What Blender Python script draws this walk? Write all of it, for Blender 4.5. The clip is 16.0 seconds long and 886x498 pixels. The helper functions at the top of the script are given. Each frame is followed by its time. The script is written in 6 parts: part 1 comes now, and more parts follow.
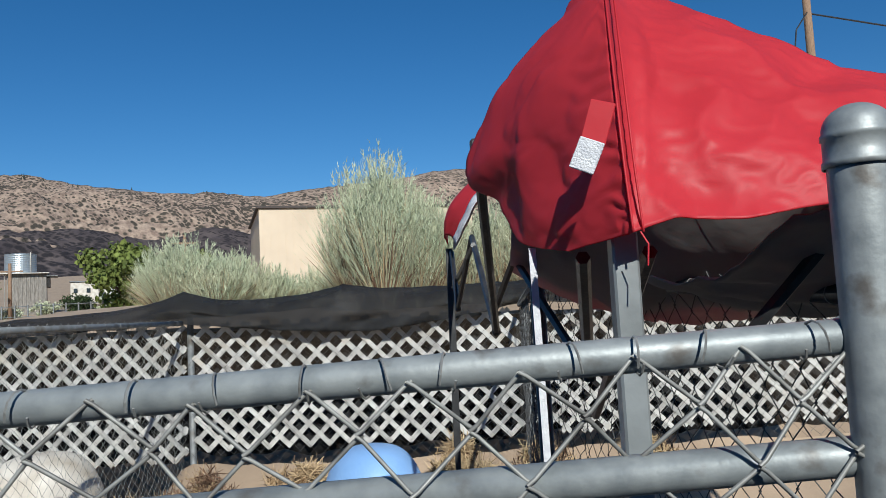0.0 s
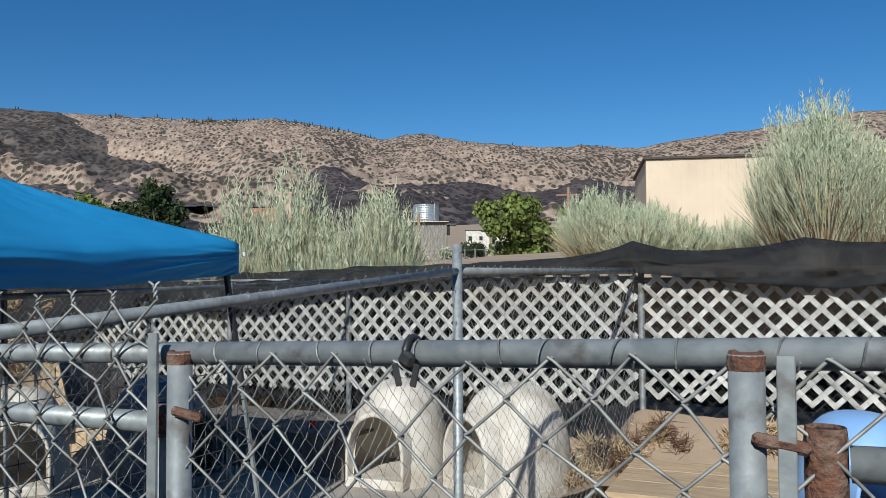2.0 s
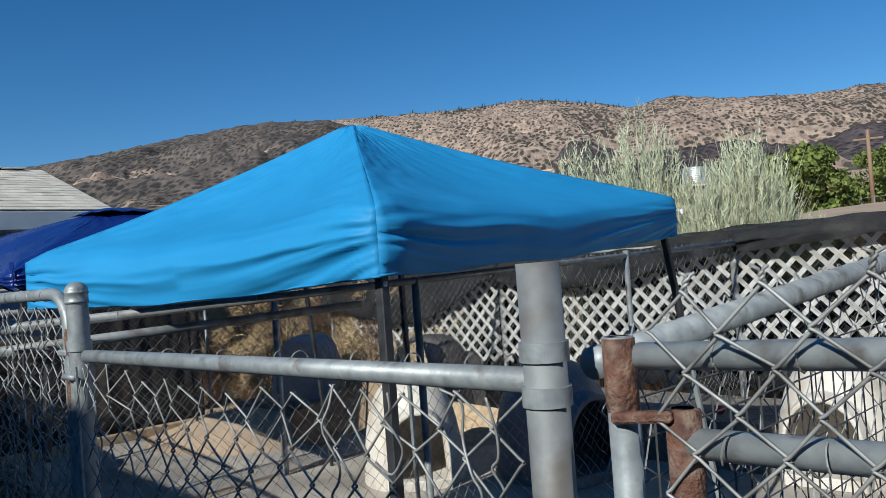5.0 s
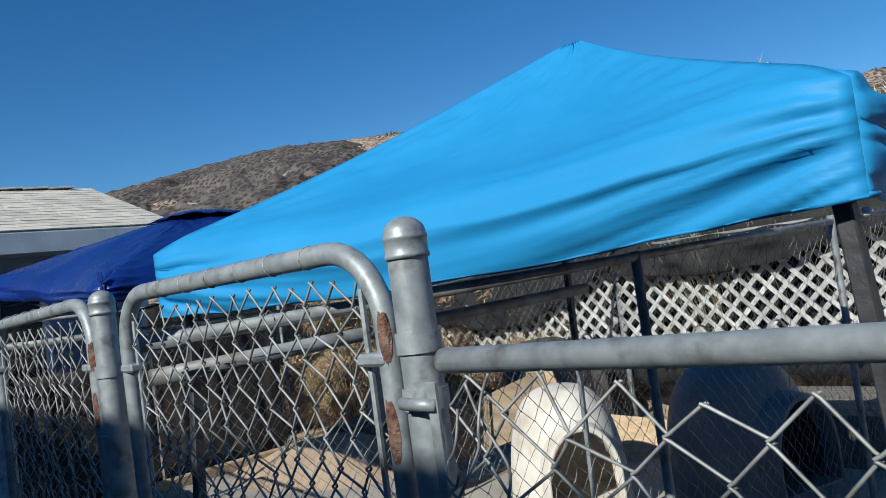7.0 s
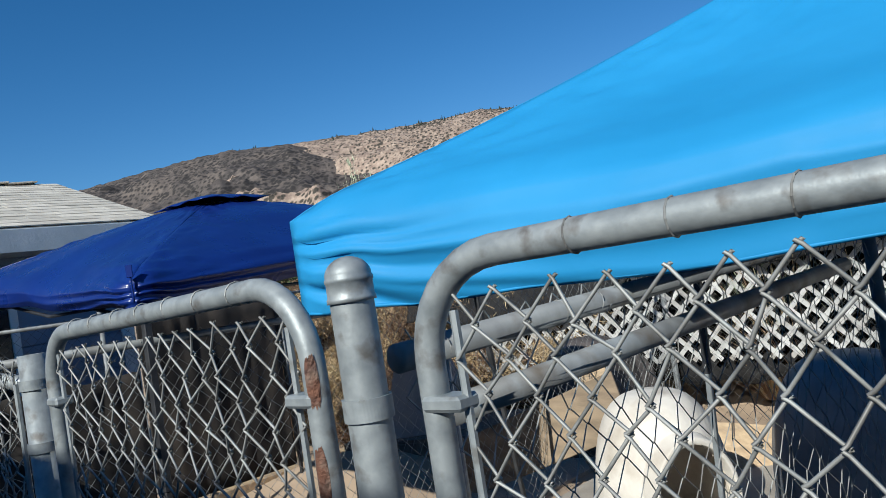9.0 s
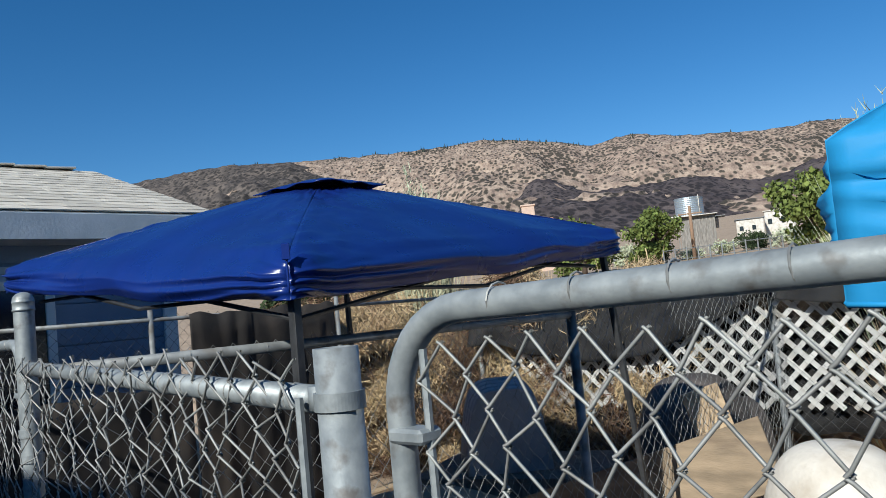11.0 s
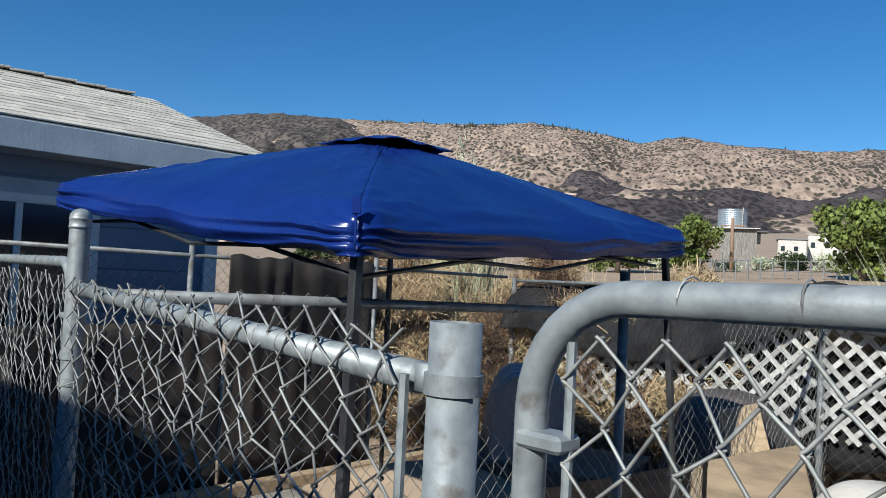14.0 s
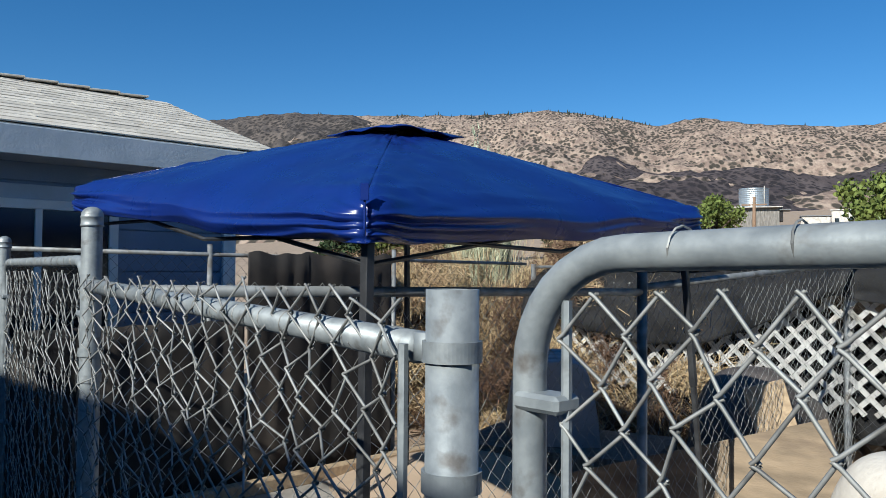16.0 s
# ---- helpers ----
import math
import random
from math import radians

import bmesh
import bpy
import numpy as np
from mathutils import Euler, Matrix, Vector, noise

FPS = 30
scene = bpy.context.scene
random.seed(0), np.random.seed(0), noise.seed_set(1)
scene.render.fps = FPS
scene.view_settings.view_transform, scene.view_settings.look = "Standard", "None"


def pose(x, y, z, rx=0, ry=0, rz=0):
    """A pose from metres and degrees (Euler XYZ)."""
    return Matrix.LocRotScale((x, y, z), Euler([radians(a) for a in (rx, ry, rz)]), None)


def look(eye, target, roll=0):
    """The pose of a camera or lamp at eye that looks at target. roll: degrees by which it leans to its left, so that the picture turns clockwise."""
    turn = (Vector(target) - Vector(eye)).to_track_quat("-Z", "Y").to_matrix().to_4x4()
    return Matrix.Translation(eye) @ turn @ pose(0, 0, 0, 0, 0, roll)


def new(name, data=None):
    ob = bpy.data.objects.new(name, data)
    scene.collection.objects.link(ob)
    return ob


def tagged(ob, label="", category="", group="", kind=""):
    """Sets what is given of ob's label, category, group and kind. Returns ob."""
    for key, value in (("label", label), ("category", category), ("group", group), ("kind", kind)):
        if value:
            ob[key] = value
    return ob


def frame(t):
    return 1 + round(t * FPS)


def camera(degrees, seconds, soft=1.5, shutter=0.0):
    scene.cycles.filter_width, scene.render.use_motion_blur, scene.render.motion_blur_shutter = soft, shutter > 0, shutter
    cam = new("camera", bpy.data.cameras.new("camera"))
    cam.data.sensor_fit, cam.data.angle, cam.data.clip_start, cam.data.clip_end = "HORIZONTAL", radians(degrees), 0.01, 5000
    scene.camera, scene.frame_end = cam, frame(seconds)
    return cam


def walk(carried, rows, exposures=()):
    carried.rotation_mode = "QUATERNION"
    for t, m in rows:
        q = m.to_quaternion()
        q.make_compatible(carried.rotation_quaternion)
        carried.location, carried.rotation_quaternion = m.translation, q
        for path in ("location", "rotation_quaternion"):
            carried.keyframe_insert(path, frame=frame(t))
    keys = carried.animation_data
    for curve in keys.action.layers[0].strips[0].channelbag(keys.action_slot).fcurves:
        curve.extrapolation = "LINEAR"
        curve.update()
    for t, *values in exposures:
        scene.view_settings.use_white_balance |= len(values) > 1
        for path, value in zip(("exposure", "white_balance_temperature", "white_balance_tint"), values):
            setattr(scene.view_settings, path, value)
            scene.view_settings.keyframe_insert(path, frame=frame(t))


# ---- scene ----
cam = camera(58.0, 16.0, soft=0.5)
PATH = [
    (0, (-0.475, 0.146, 1.728), (-0.471, 2.139, 1.898), -3.0),
    (0.5, (-0.564, 0.142, 1.731), (-0.774, 2.124, 1.897), -2.6),
    (1, (-0.662, 0.151, 1.72), (-1.147, 2.088, 1.841), -1.5),
    (1.5, (-0.881, 0.075, 1.725), (-1.644, 1.921, 1.822), -0.3),
    (2, (-1.123, 0.017, 1.729), (-2.005, 1.81, 1.806), -0.3),
    (2.1, (-1.169, 0.019, 1.734), (-2.094, 1.791, 1.803), -0.3),
    (2.5, (-1.338, 0.097, 1.712), (-2.423, 1.776, 1.768), -3.1),
    (2.7, (-1.412, 0.107, 1.698), (-2.516, 1.774, 1.753), -4.2),
    (3, (-1.525, 0.07, 1.703), (-2.647, 1.725, 1.757), -4.0),
    (3.5, (-1.714, 0.004, 1.713), (-2.883, 1.627, 1.74), -2.8),
    (4, (-1.906, 0.091, 1.693), (-3.251, 1.571, 1.71), -3.9),
    (4.2, (-2.011, 0.123, 1.705), (-3.4, 1.562, 1.714), -4.1),
    (6.3, (-3.304, 0.141, 1.679), (-4.709, 1.561, 1.771), -4.4),
    (6.5, (-3.431, 0.169, 1.667), (-4.86, 1.564, 1.764), -6.0),
    (7, (-3.76, 0.238, 1.645), (-5.196, 1.627, 1.725), -7.8),
    (7.5, (-4.071, 0.202, 1.665), (-5.45, 1.65, 1.706), -6.0),
    (7.6, (-4.146, 0.236, 1.659), (-5.536, 1.674, 1.703), -6.0),
    (8, (-4.369, 0.288, 1.657), (-5.76, 1.724, 1.7), -6.9),
    (8.2, (-4.481, 0.303, 1.662), (-5.875, 1.736, 1.704), -8.0),
    (10.3, (-5.579, 0.292, 1.702), (-6.873, 1.813, 1.808), -9.0),
    (10.5, (-5.751, 0.36, 1.695), (-7.072, 1.857, 1.819), -8.8),
    (11, (-5.912, 0.319, 1.701), (-7.239, 1.81, 1.836), -5.5),
    (11.5, (-6.016, 0.275, 1.715), (-7.341, 1.767, 1.847), -2.7),
    (12, (-6.016, 0.355, 1.697), (-7.365, 1.827, 1.821), -4.8),
    (12.5, (-6.035, 0.324, 1.701), (-7.382, 1.797, 1.824), -3.6),
    (13, (-6.073, 0.318, 1.697), (-7.425, 1.787, 1.807), -0.6),
    (13.5, (-6.087, 0.326, 1.704), (-7.45, 1.787, 1.794), 1.9),
    (14, (-6.101, 0.34, 1.706), (-7.49, 1.777, 1.779), 2.8),
    (14.5, (-6.094, 0.357, 1.707), (-7.506, 1.772, 1.773), 2.9),
    (15, (-6.085, 0.348, 1.694), (-7.507, 1.754, 1.752), 1.6),
    (15.5, (-6.084, 0.35, 1.689), (-7.511, 1.751, 1.745), 0.8),
    (16, (-6.086, 0.366, 1.68), (-7.511, 1.768, 1.733), 0.4),
]
walk(cam, [(t, look(eye, target, roll)) for t, eye, target, roll in PATH],
     exposures=[(0, 0.06, 5850, 4), (4, 0.10, 5850, 4), (6.5, 0.25, 5850, 4), (11, 0.30, 5850, 4), (14.5, 0.37, 5850, 4), (16, 0.40, 5850, 4)])

# ---- world, sun, exposure ----
SUN_EL, SUN_AZ = radians(32.5), radians(171.0)
world = bpy.data.worlds.new("sky")
scene.world = world
world.use_nodes = True
_wn = world.node_tree
_sky = _wn.nodes.new("ShaderNodeTexSky")
_sky.sky_type, _sky.sun_disc = "NISHITA", False
_sky.sun_elevation, _sky.sun_rotation = SUN_EL, SUN_AZ
_sky.altitude, _sky.air_density, _sky.dust_density, _sky.ozone_density = 1800, 1.0, 0.0, 3.0
_wn.nodes["Background"].inputs[1].default_value = 0.080
_sat = _wn.nodes.new("ShaderNodeHueSaturation")
_sat.inputs["Saturation"].default_value = 1.27
_wn.links.new(_sky.outputs[0], _sat.inputs["Color"])
_wn.links.new(_sat.outputs[0], _wn.nodes["Background"].inputs[0])
_sl = bpy.data.lights.new("sun", "SUN")
_sl.energy, _sl.angle, _sl.color = 5.0, radians(0.5), (1.0, 0.93, 0.82)
_to_sun = Vector((math.sin(SUN_AZ) * math.cos(SUN_EL), math.cos(SUN_AZ) * math.cos(SUN_EL), math.sin(SUN_EL)))
sun = new("sun", _sl)
sun.matrix_world = look(_to_sun * 50, (0, 0, 0))

# ---- mesh kit ----
rng = random.Random(7)
nrg = np.random.default_rng(7)


class Geo:
    """Vertices and faces of one mesh."""

    def __init__(self):
        self.v, self.f = [], []

    def add(self, verts, faces):
        o = len(self.v)
        self.v.extend(tuple(p) for p in verts)
        self.f.extend(tuple(i + o for i in q) for q in faces)
        return self

    def box(self, c, s, m=None, b=0.0):
        x, y, z = (a / 2 for a in s)
        b = min(b, x * 0.6, y * 0.6, z * 0.6)
        m = m or Matrix()
        if b <= 0:
            pts = [Vector((i * x, j * y, k * z)) for i in (-1, 1) for j in (-1, 1) for k in (-1, 1)]
            fc = [(0, 1, 3, 2), (4, 6, 7, 5), (0, 4, 5, 1), (2, 3, 7, 6), (0, 2, 6, 4), (1, 5, 7, 3)]
            return self.add([Vector(c) + m @ p for p in pts], fc)
        bm = bmesh.new()
        bmesh.ops.create_cube(bm, size=1)
        for v in bm.verts:
            v.co = Vector((v.co.x * 2 * x, v.co.y * 2 * y, v.co.z * 2 * z))
        bmesh.ops.bevel(bm, geom=bm.edges[:], offset=b, segments=1, affect="EDGES")
        bm.verts.index_update()
        self.add([Vector(c) + m @ v.co for v in bm.verts], [[v.index for v in f.verts] for f in bm.faces])
        bm.free()
        return self

    def tube(self, pts, r, n=10, caps=True, r2=None):
        """A round bar along points."""
        pts = [Vector(p) for p in pts]
        k = len(pts)
        ref = None
        rings = []
        for i, p in enumerate(pts):
            d = (pts[min(i + 1, k - 1)] - pts[max(i - 1, 0)]).normalized()
            if ref is None:
                ref = Vector((0, 0, 1)) if abs(d.z) < 0.9 else Vector((1, 0, 0))
            a = d.cross(ref).normalized()
            b = a.cross(d).normalized()
            ref = b
            rr = r if r2 is None else r + (r2 - r) * i / max(1, k - 1)
            rings.append([p + (a * math.cos(t) + b * math.sin(t)) * rr for t in (2 * math.pi * j / n for j in range(n))])
        vs = [q for ring in rings for q in ring]
        fs = [(i * n + j, i * n + (j + 1) % n, (i + 1) * n + (j + 1) % n, (i + 1) * n + j) for i in range(k - 1) for j in range(n)]
        if caps:
            fs += [tuple(range(n - 1, -1, -1)), tuple(range((k - 1) * n, k * n))]
        return self.add(vs, fs)

    def lathe(self, c, prof, n=20):
        """A body of revolution about z; prof: (radius, height)."""
        c = Vector(c)
        vs = [c + Vector((r * math.cos(2 * math.pi * j / n), r * math.sin(2 * math.pi * j / n), z)) for r, z in prof for j in range(n)]
        fs = [(i * n + j, i * n + (j + 1) % n, (i + 1) * n + (j + 1) % n, (i + 1) * n + j) for i in range(len(prof) - 1) for j in range(n)]
        return self.add(vs, fs)

    def grid(self, fn, nu, nv):
        vs = [fn(i / nu, j / nv) for j in range(nv + 1) for i in range(nu + 1)]
        w = nu + 1
        return self.add(vs, [(j * w + i, j * w + i + 1, (j + 1) * w + i + 1, (j + 1) * w + i) for j in range(nv) for i in range(nu)])

    def make(self, name, mat, parent=None, label="", smooth=False, thick=0.0):
        me = bpy.data.meshes.new(name)
        me.from_pydata(self.v, [], self.f)
        me.materials.append(mat)
        if smooth:
            me.polygons.foreach_set("use_smooth", [True] * len(me.polygons))
        me.update()
        ob = new(name, me)
        if thick:
            md = ob.modifiers.new("thickness", "SOLIDIFY")
            md.thickness, md.offset = thick, 0.0
        if parent is not None:
            ob.parent = parent
            ob.matrix_parent_inverse = parent.matrix_world.inverted()
        if label:
            tagged(ob, label)
        return ob


def poly(points, t):
    """A point on a smooth line through points, t from 0 to 1."""
    n = len(points) - 1
    k = min(int(t * n), n - 1)
    f = t * n - k
    p = [Vector(points[min(max(k + i, 0), n)]) for i in (-1, 0, 1, 2)]
    return 0.5 * ((2 * p[1]) + (p[2] - p[0]) * f + (2 * p[0] - 5 * p[1] + 4 * p[2] - p[3]) * f * f + (3 * p[1] - p[0] - 3 * p[2] + p[3]) * f ** 3)


def thing(name, at, label, category, group="", kind=""):
    """An empty at the base of a thing, to hold its parts."""
    ob = new(name)
    ob.empty_display_size = 0.1
    ob.matrix_world = Matrix.Translation(at)
    return tagged(ob, label, category, group, kind)


def big(name, verts, faces, mat, parent=None, smooth=False):
    """A mesh from arrays."""
    me = bpy.data.meshes.new(name)
    me.from_pydata(verts.tolist() if hasattr(verts, "tolist") else verts, [], faces.tolist() if hasattr(faces, "tolist") else faces)
    me.materials.append(mat)
    if smooth:
        me.polygons.foreach_set("use_smooth", [True] * len(me.polygons))
    ob = new(name, me)
    if parent is not None:
        ob.parent = parent
        ob.matrix_parent_inverse = parent.matrix_world.inverted()
    return ob


# ---- materials ----
def material(name, col, col2=None, scale=8.0, rough=0.6, metal=0.0, bump=0.1, bscale=60.0, stain=None, sscale=2.0, samount=0.5,
             vary=0.0, spec=0.5, stretch=(1, 1, 1), contrast=(0.35, 0.65), island=0.0):
    m = bpy.data.materials.new(name)
    m.use_nodes = True
    nt = m.node_tree
    p = nt.nodes["Principled BSDF"]
    L = nt.links.new
    tc = nt.nodes.new("ShaderNodeTexCoord")
    mp = nt.nodes.new("ShaderNodeMapping")
    mp.inputs["Scale"].default_value = stretch
    L(tc.outputs["Object"], mp.inputs[0])

    def nz(s, detail=5.0):
        n = nt.nodes.new("ShaderNodeTexNoise")
        n.inputs["Scale"].default_value, n.inputs["Detail"].default_value = s, detail
        L(mp.outputs[0], n.inputs["Vector"])
        return n

    def mix(fac, a, b):
        x = nt.nodes.new("ShaderNodeMix")
        x.data_type = "RGBA"
        if fac is None:
            x.inputs[0].default_value = 0.5
        elif isinstance(fac, float):
            x.inputs[0].default_value = fac
        else:
            L(fac, x.inputs[0])
        for k, s in ((6, a), (7, b)):
            if isinstance(s, tuple):
                x.inputs[k].default_value = (*s, 1)
            else:
                L(s, x.inputs[k])
        return x.outputs[2]

    def ramp(src, lo, hi):
        r = nt.nodes.new("ShaderNodeMapRange")
        r.inputs[1].default_value, r.inputs[2].default_value = lo, hi
        r.clamp = True
        L(src, r.inputs[0])
        return r.outputs[0]

    c2 = col2 or tuple(min(1, c * 0.72) for c in col)
    out = mix(ramp(nz(scale).outputs[0], *contrast), col, c2)
    if stain:
        s = ramp(nz(sscale, 7.0).outputs[0], 0.62 - 0.25 * samount, 0.72)
        out = mix(s, out, stain)
    if vary or island:
        src = nt.nodes.new("ShaderNodeObjectInfo").outputs["Random"] if vary else nt.nodes.new("ShaderNodeNewGeometry").outputs["Random Per Island"]
        amt = vary or island
        h = nt.nodes.new("ShaderNodeHueSaturation")
        mr = nt.nodes.new("ShaderNodeMapRange")
        mr.inputs[3].default_value, mr.inputs[4].default_value = 1 - amt, 1 + amt
        L(src, mr.inputs[0])
        L(mr.outputs[0], h.inputs["Value"])
        L(out, h.inputs["Color"])
        out = h.outputs[0]
    L(out, p.inputs["Base Color"])
    p.inputs["Metallic"].default_value = metal
    p.inputs["Specular IOR Level"].default_value = spec
    rr = nt.nodes.new("ShaderNodeMapRange")
    rr.inputs[3].default_value, rr.inputs[4].default_value = max(0.05, rough - 0.12), min(1, rough + 0.12)
    L(nz(scale * 3).outputs[0], rr.inputs[0])
    L(rr.outputs[0], p.inputs["Roughness"])
    if bump:
        b = nt.nodes.new("ShaderNodeBump")
        b.inputs["Strength"].default_value, b.inputs["Distance"].default_value = bump, 0.02
        L(nz(bscale).outputs[0], b.inputs["Height"])
        L(b.outputs[0], p.inputs["Normal"])
    return m


GALV = material("galvanised_steel", (0.33, 0.35, 0.355), (0.225, 0.245, 0.255), 34, 0.5, 0.3, 0.04, 160, (0.15, 0.14, 0.13), 26, 0.2, contrast=(0.36, 0.64))
GALV_DULL = material("weathered_galvanised_steel", (0.27, 0.28, 0.28), (0.17, 0.175, 0.18), 14, 0.6, 0.3, 0.03, 120, (0.12, 0.10, 0.08), 9, 0.4)
WIRE = material("galvanised_wire", (0.37, 0.37, 0.355), (0.17, 0.165, 0.155), 26, 0.58, 0.35, 0.0)
# for black mesh, and for rear mesh with its shade put into the colour
WIRE_DARK = material("black_and_shaded_wire", (0.11, 0.11, 0.11), (0.05, 0.05, 0.05), 30, 0.6, 0.3, 0.0)
RUST = material("rusted_steel", (0.17, 0.075, 0.045), (0.075, 0.038, 0.03), 60, 0.85, 0.1, 0.5, 150, (0.24, 0.17, 0.13), 45, 0.6)
BLACKPIPE = material("black_painted_steel", (0.022, 0.022, 0.024), (0.05, 0.05, 0.052), 15, 0.42, 0.1, 0.08, 90)
ALUM = material("grey_painted_leg", (0.30, 0.32, 0.33), (0.22, 0.235, 0.24), 12, 0.4, 0.3, 0.03, 90)
BLUE = material("blue_polyester", (0.042, 0.315, 0.64), (0.036, 0.285, 0.59), 3, 0.58, 0.0, 0.10, 9, spec=0.28)
NAVY = material("navy_polyester", (0.009, 0.030, 0.20), (0.008, 0.024, 0.165), 3, 0.30, 0.0, 0.03, 8, spec=0.6)
RED = material("red_polyester", (0.74, 0.055, 0.075), (0.66, 0.045, 0.062), 4, 0.5, 0.0, 0.06, 26, spec=0.35)
GREYLINING = material("grey_canopy_lining", (0.30, 0.285, 0.27), (0.24, 0.23, 0.22), 5, 0.7, 0.0, 0.15, 14)
WEBBING = material("white_webbing", (0.75, 0.75, 0.78), (0.62, 0.62, 0.66), 80, 0.8, 0.0, 0.4, 400)
LATTICE = material("white_painted_lattice", (0.56, 0.55, 0.52), (0.38, 0.36, 0.34), 5, 0.6, 0.0, 0.1, 60, (0.34, 0.29, 0.23), 3, 0.5, vary=0.2)
SHADE = material("black_shade_cloth", (0.022, 0.021, 0.022), (0.012, 0.012, 0.013), 6, 0.75, 0.0, 0.35, 200, (0.05, 0.047, 0.045), 3, 0.4)
DIRT = material("dry_dirt", (0.42, 0.31, 0.215), (0.33, 0.24, 0.165), 1.3, 0.95, 0.0, 0.5, 12, (0.25, 0.185, 0.13), 0.4, 0.5)
CONCRETE = material("concrete_slab", (0.40, 0.355, 0.30), (0.32, 0.285, 0.245), 2.2, 0.9, 0.0, 0.25, 40, (0.22, 0.19, 0.16), 1.1, 0.5)
PLASTIC_W = material("white_plastic", (0.66, 0.61, 0.54), (0.54, 0.49, 0.43), 5, 0.6, 0.0, 0.25, 30, (0.40, 0.34, 0.27), 4, 0.5)
PLASTIC_B = material("pale_blue_plastic", (0.25, 0.42, 0.72), (0.21, 0.37, 0.66), 4, 0.5, 0.0, 0.1, 60)
PLASTIC_G = material("grey_plastic", (0.31, 0.32, 0.34), (0.24, 0.25, 0.27), 4, 0.55, 0.0, 0.1, 60, (0.26, 0.24, 0.22), 3, 0.3)
PLASTIC_BR = material("dark_brown_plastic", (0.10, 0.085, 0.078), (0.068, 0.058, 0.054), 4, 0.55, 0.0, 0.1, 60, (0.15, 0.125, 0.11), 3, 0.3)
PLASTIC_D = material("dark_slate_plastic", (0.17, 0.18, 0.20), (0.12, 0.128, 0.145), 5, 0.45, 0.0, 0.1, 60, (0.15, 0.14, 0.13), 3, 0.25)
WOOD = material("weathered_pine", (0.50, 0.37, 0.23), (0.38, 0.27, 0.165), 4, 0.8, 0.0, 0.3, 30, (0.30, 0.22, 0.15), 3, 0.4, vary=0.12, stretch=(1, 8, 8))
PLY = material("plywood_sheet", (0.29, 0.215, 0.14), (0.175, 0.13, 0.085), 3.5, 0.8, 0.0, 0.2, 30, (0.14, 0.10, 0.07), 2.2, 0.4, stretch=(1, 1, 4))
GREYWOOD = material("grey_weathered_wood", (0.20, 0.175, 0.15), (0.12, 0.105, 0.09), 6, 0.9, 0.0, 0.4, 40, stretch=(6, 6, 1))
STUCCO = material("beige_metal_siding", (0.62, 0.50, 0.37), (0.57, 0.455, 0.335), 0.8, 0.7, 0.0, 0.1, 20, (0.48, 0.38, 0.28), 0.3, 0.3)
DARKTRIM = material("dark_brown_trim", (0.06, 0.045, 0.04), None, 5, 0.7)
SHINGLE = material("tan_roof_shingles", (0.60, 0.55, 0.47), (0.50, 0.455, 0.385), 6, 0.9, 0.0, 0.3, 90, vary=0.14)
SIDING = material("blue_grey_siding", (0.20, 0.27, 0.38), (0.17, 0.235, 0.335), 3, 0.7, 0.0, 0.1, 40)
FASCIA = material("pale_blue_fascia", (0.44, 0.50, 0.56), (0.36, 0.42, 0.48), 4, 0.6, 0.0, 0.1, 50)
WHITE = material("white_paint", (0.78, 0.78, 0.76), (0.68, 0.68, 0.66), 3, 0.6)
GLASSDARK = material("window_glass", (0.02, 0.022, 0.025), None, 2, 0.12, 0.0, 0.0, spec=0.8)
TERRACOTTA = material("terracotta_roof", (0.42, 0.20, 0.125), (0.33, 0.16, 0.10), 3, 0.9, 0.0, 0.2, 20)
PINKWALL = material("pinkish_stucco", (0.58, 0.42, 0.33), (0.52, 0.37, 0.29), 3, 0.9)
TANKM = material("corrugated_tank_steel", (0.42, 0.46, 0.49), (0.33, 0.365, 0.395), 2, 0.4, 0.55, 0.1, 6, stretch=(1, 1, 6))
POLEWOOD = material("utility_pole_wood", (0.30, 0.19, 0.12), (0.20, 0.125, 0.08), 6, 0.9, 0.0, 0.3, 30, stretch=(8, 8, 1))
SAGE = material("pale_sage_foliage", (0.40, 0.44, 0.30), (0.48, 0.48, 0.33), 2.0, 0.9, 0.0, 0.0, island=0.28, spec=0.15)
STRAW = material("dry_straw_stems", (0.537, 0.415, 0.244), (0.403, 0.287, 0.171), 2.5, 0.9, 0.0, 0.0, island=0.3, spec=0.15)
TWIG = material("brown_twigs", (0.19, 0.115, 0.075), (0.12, 0.075, 0.05), 3, 0.9, 0.0, 0.0, island=0.25, spec=0.15)
LEAF = material("green_leaves", (0.17, 0.20, 0.05), (0.095, 0.125, 0.032), 1.2, 0.8, 0.0, 0.0, island=0.4, spec=0.2)
LEAFDARK = material("dark_green_leaves", (0.045, 0.065, 0.025), (0.028, 0.042, 0.018), 1.2, 0.8, 0.0, 0.0, island=0.4, spec=0.2)
BARK = material("bark", (0.12, 0.085, 0.06), (0.08, 0.055, 0.04), 8, 0.95, 0.0, 0.4, 30)
PINE = material("ridge_conifers", (0.035, 0.042, 0.03), (0.02, 0.025, 0.02), 0.05, 0.95, 0.0, 0.0)


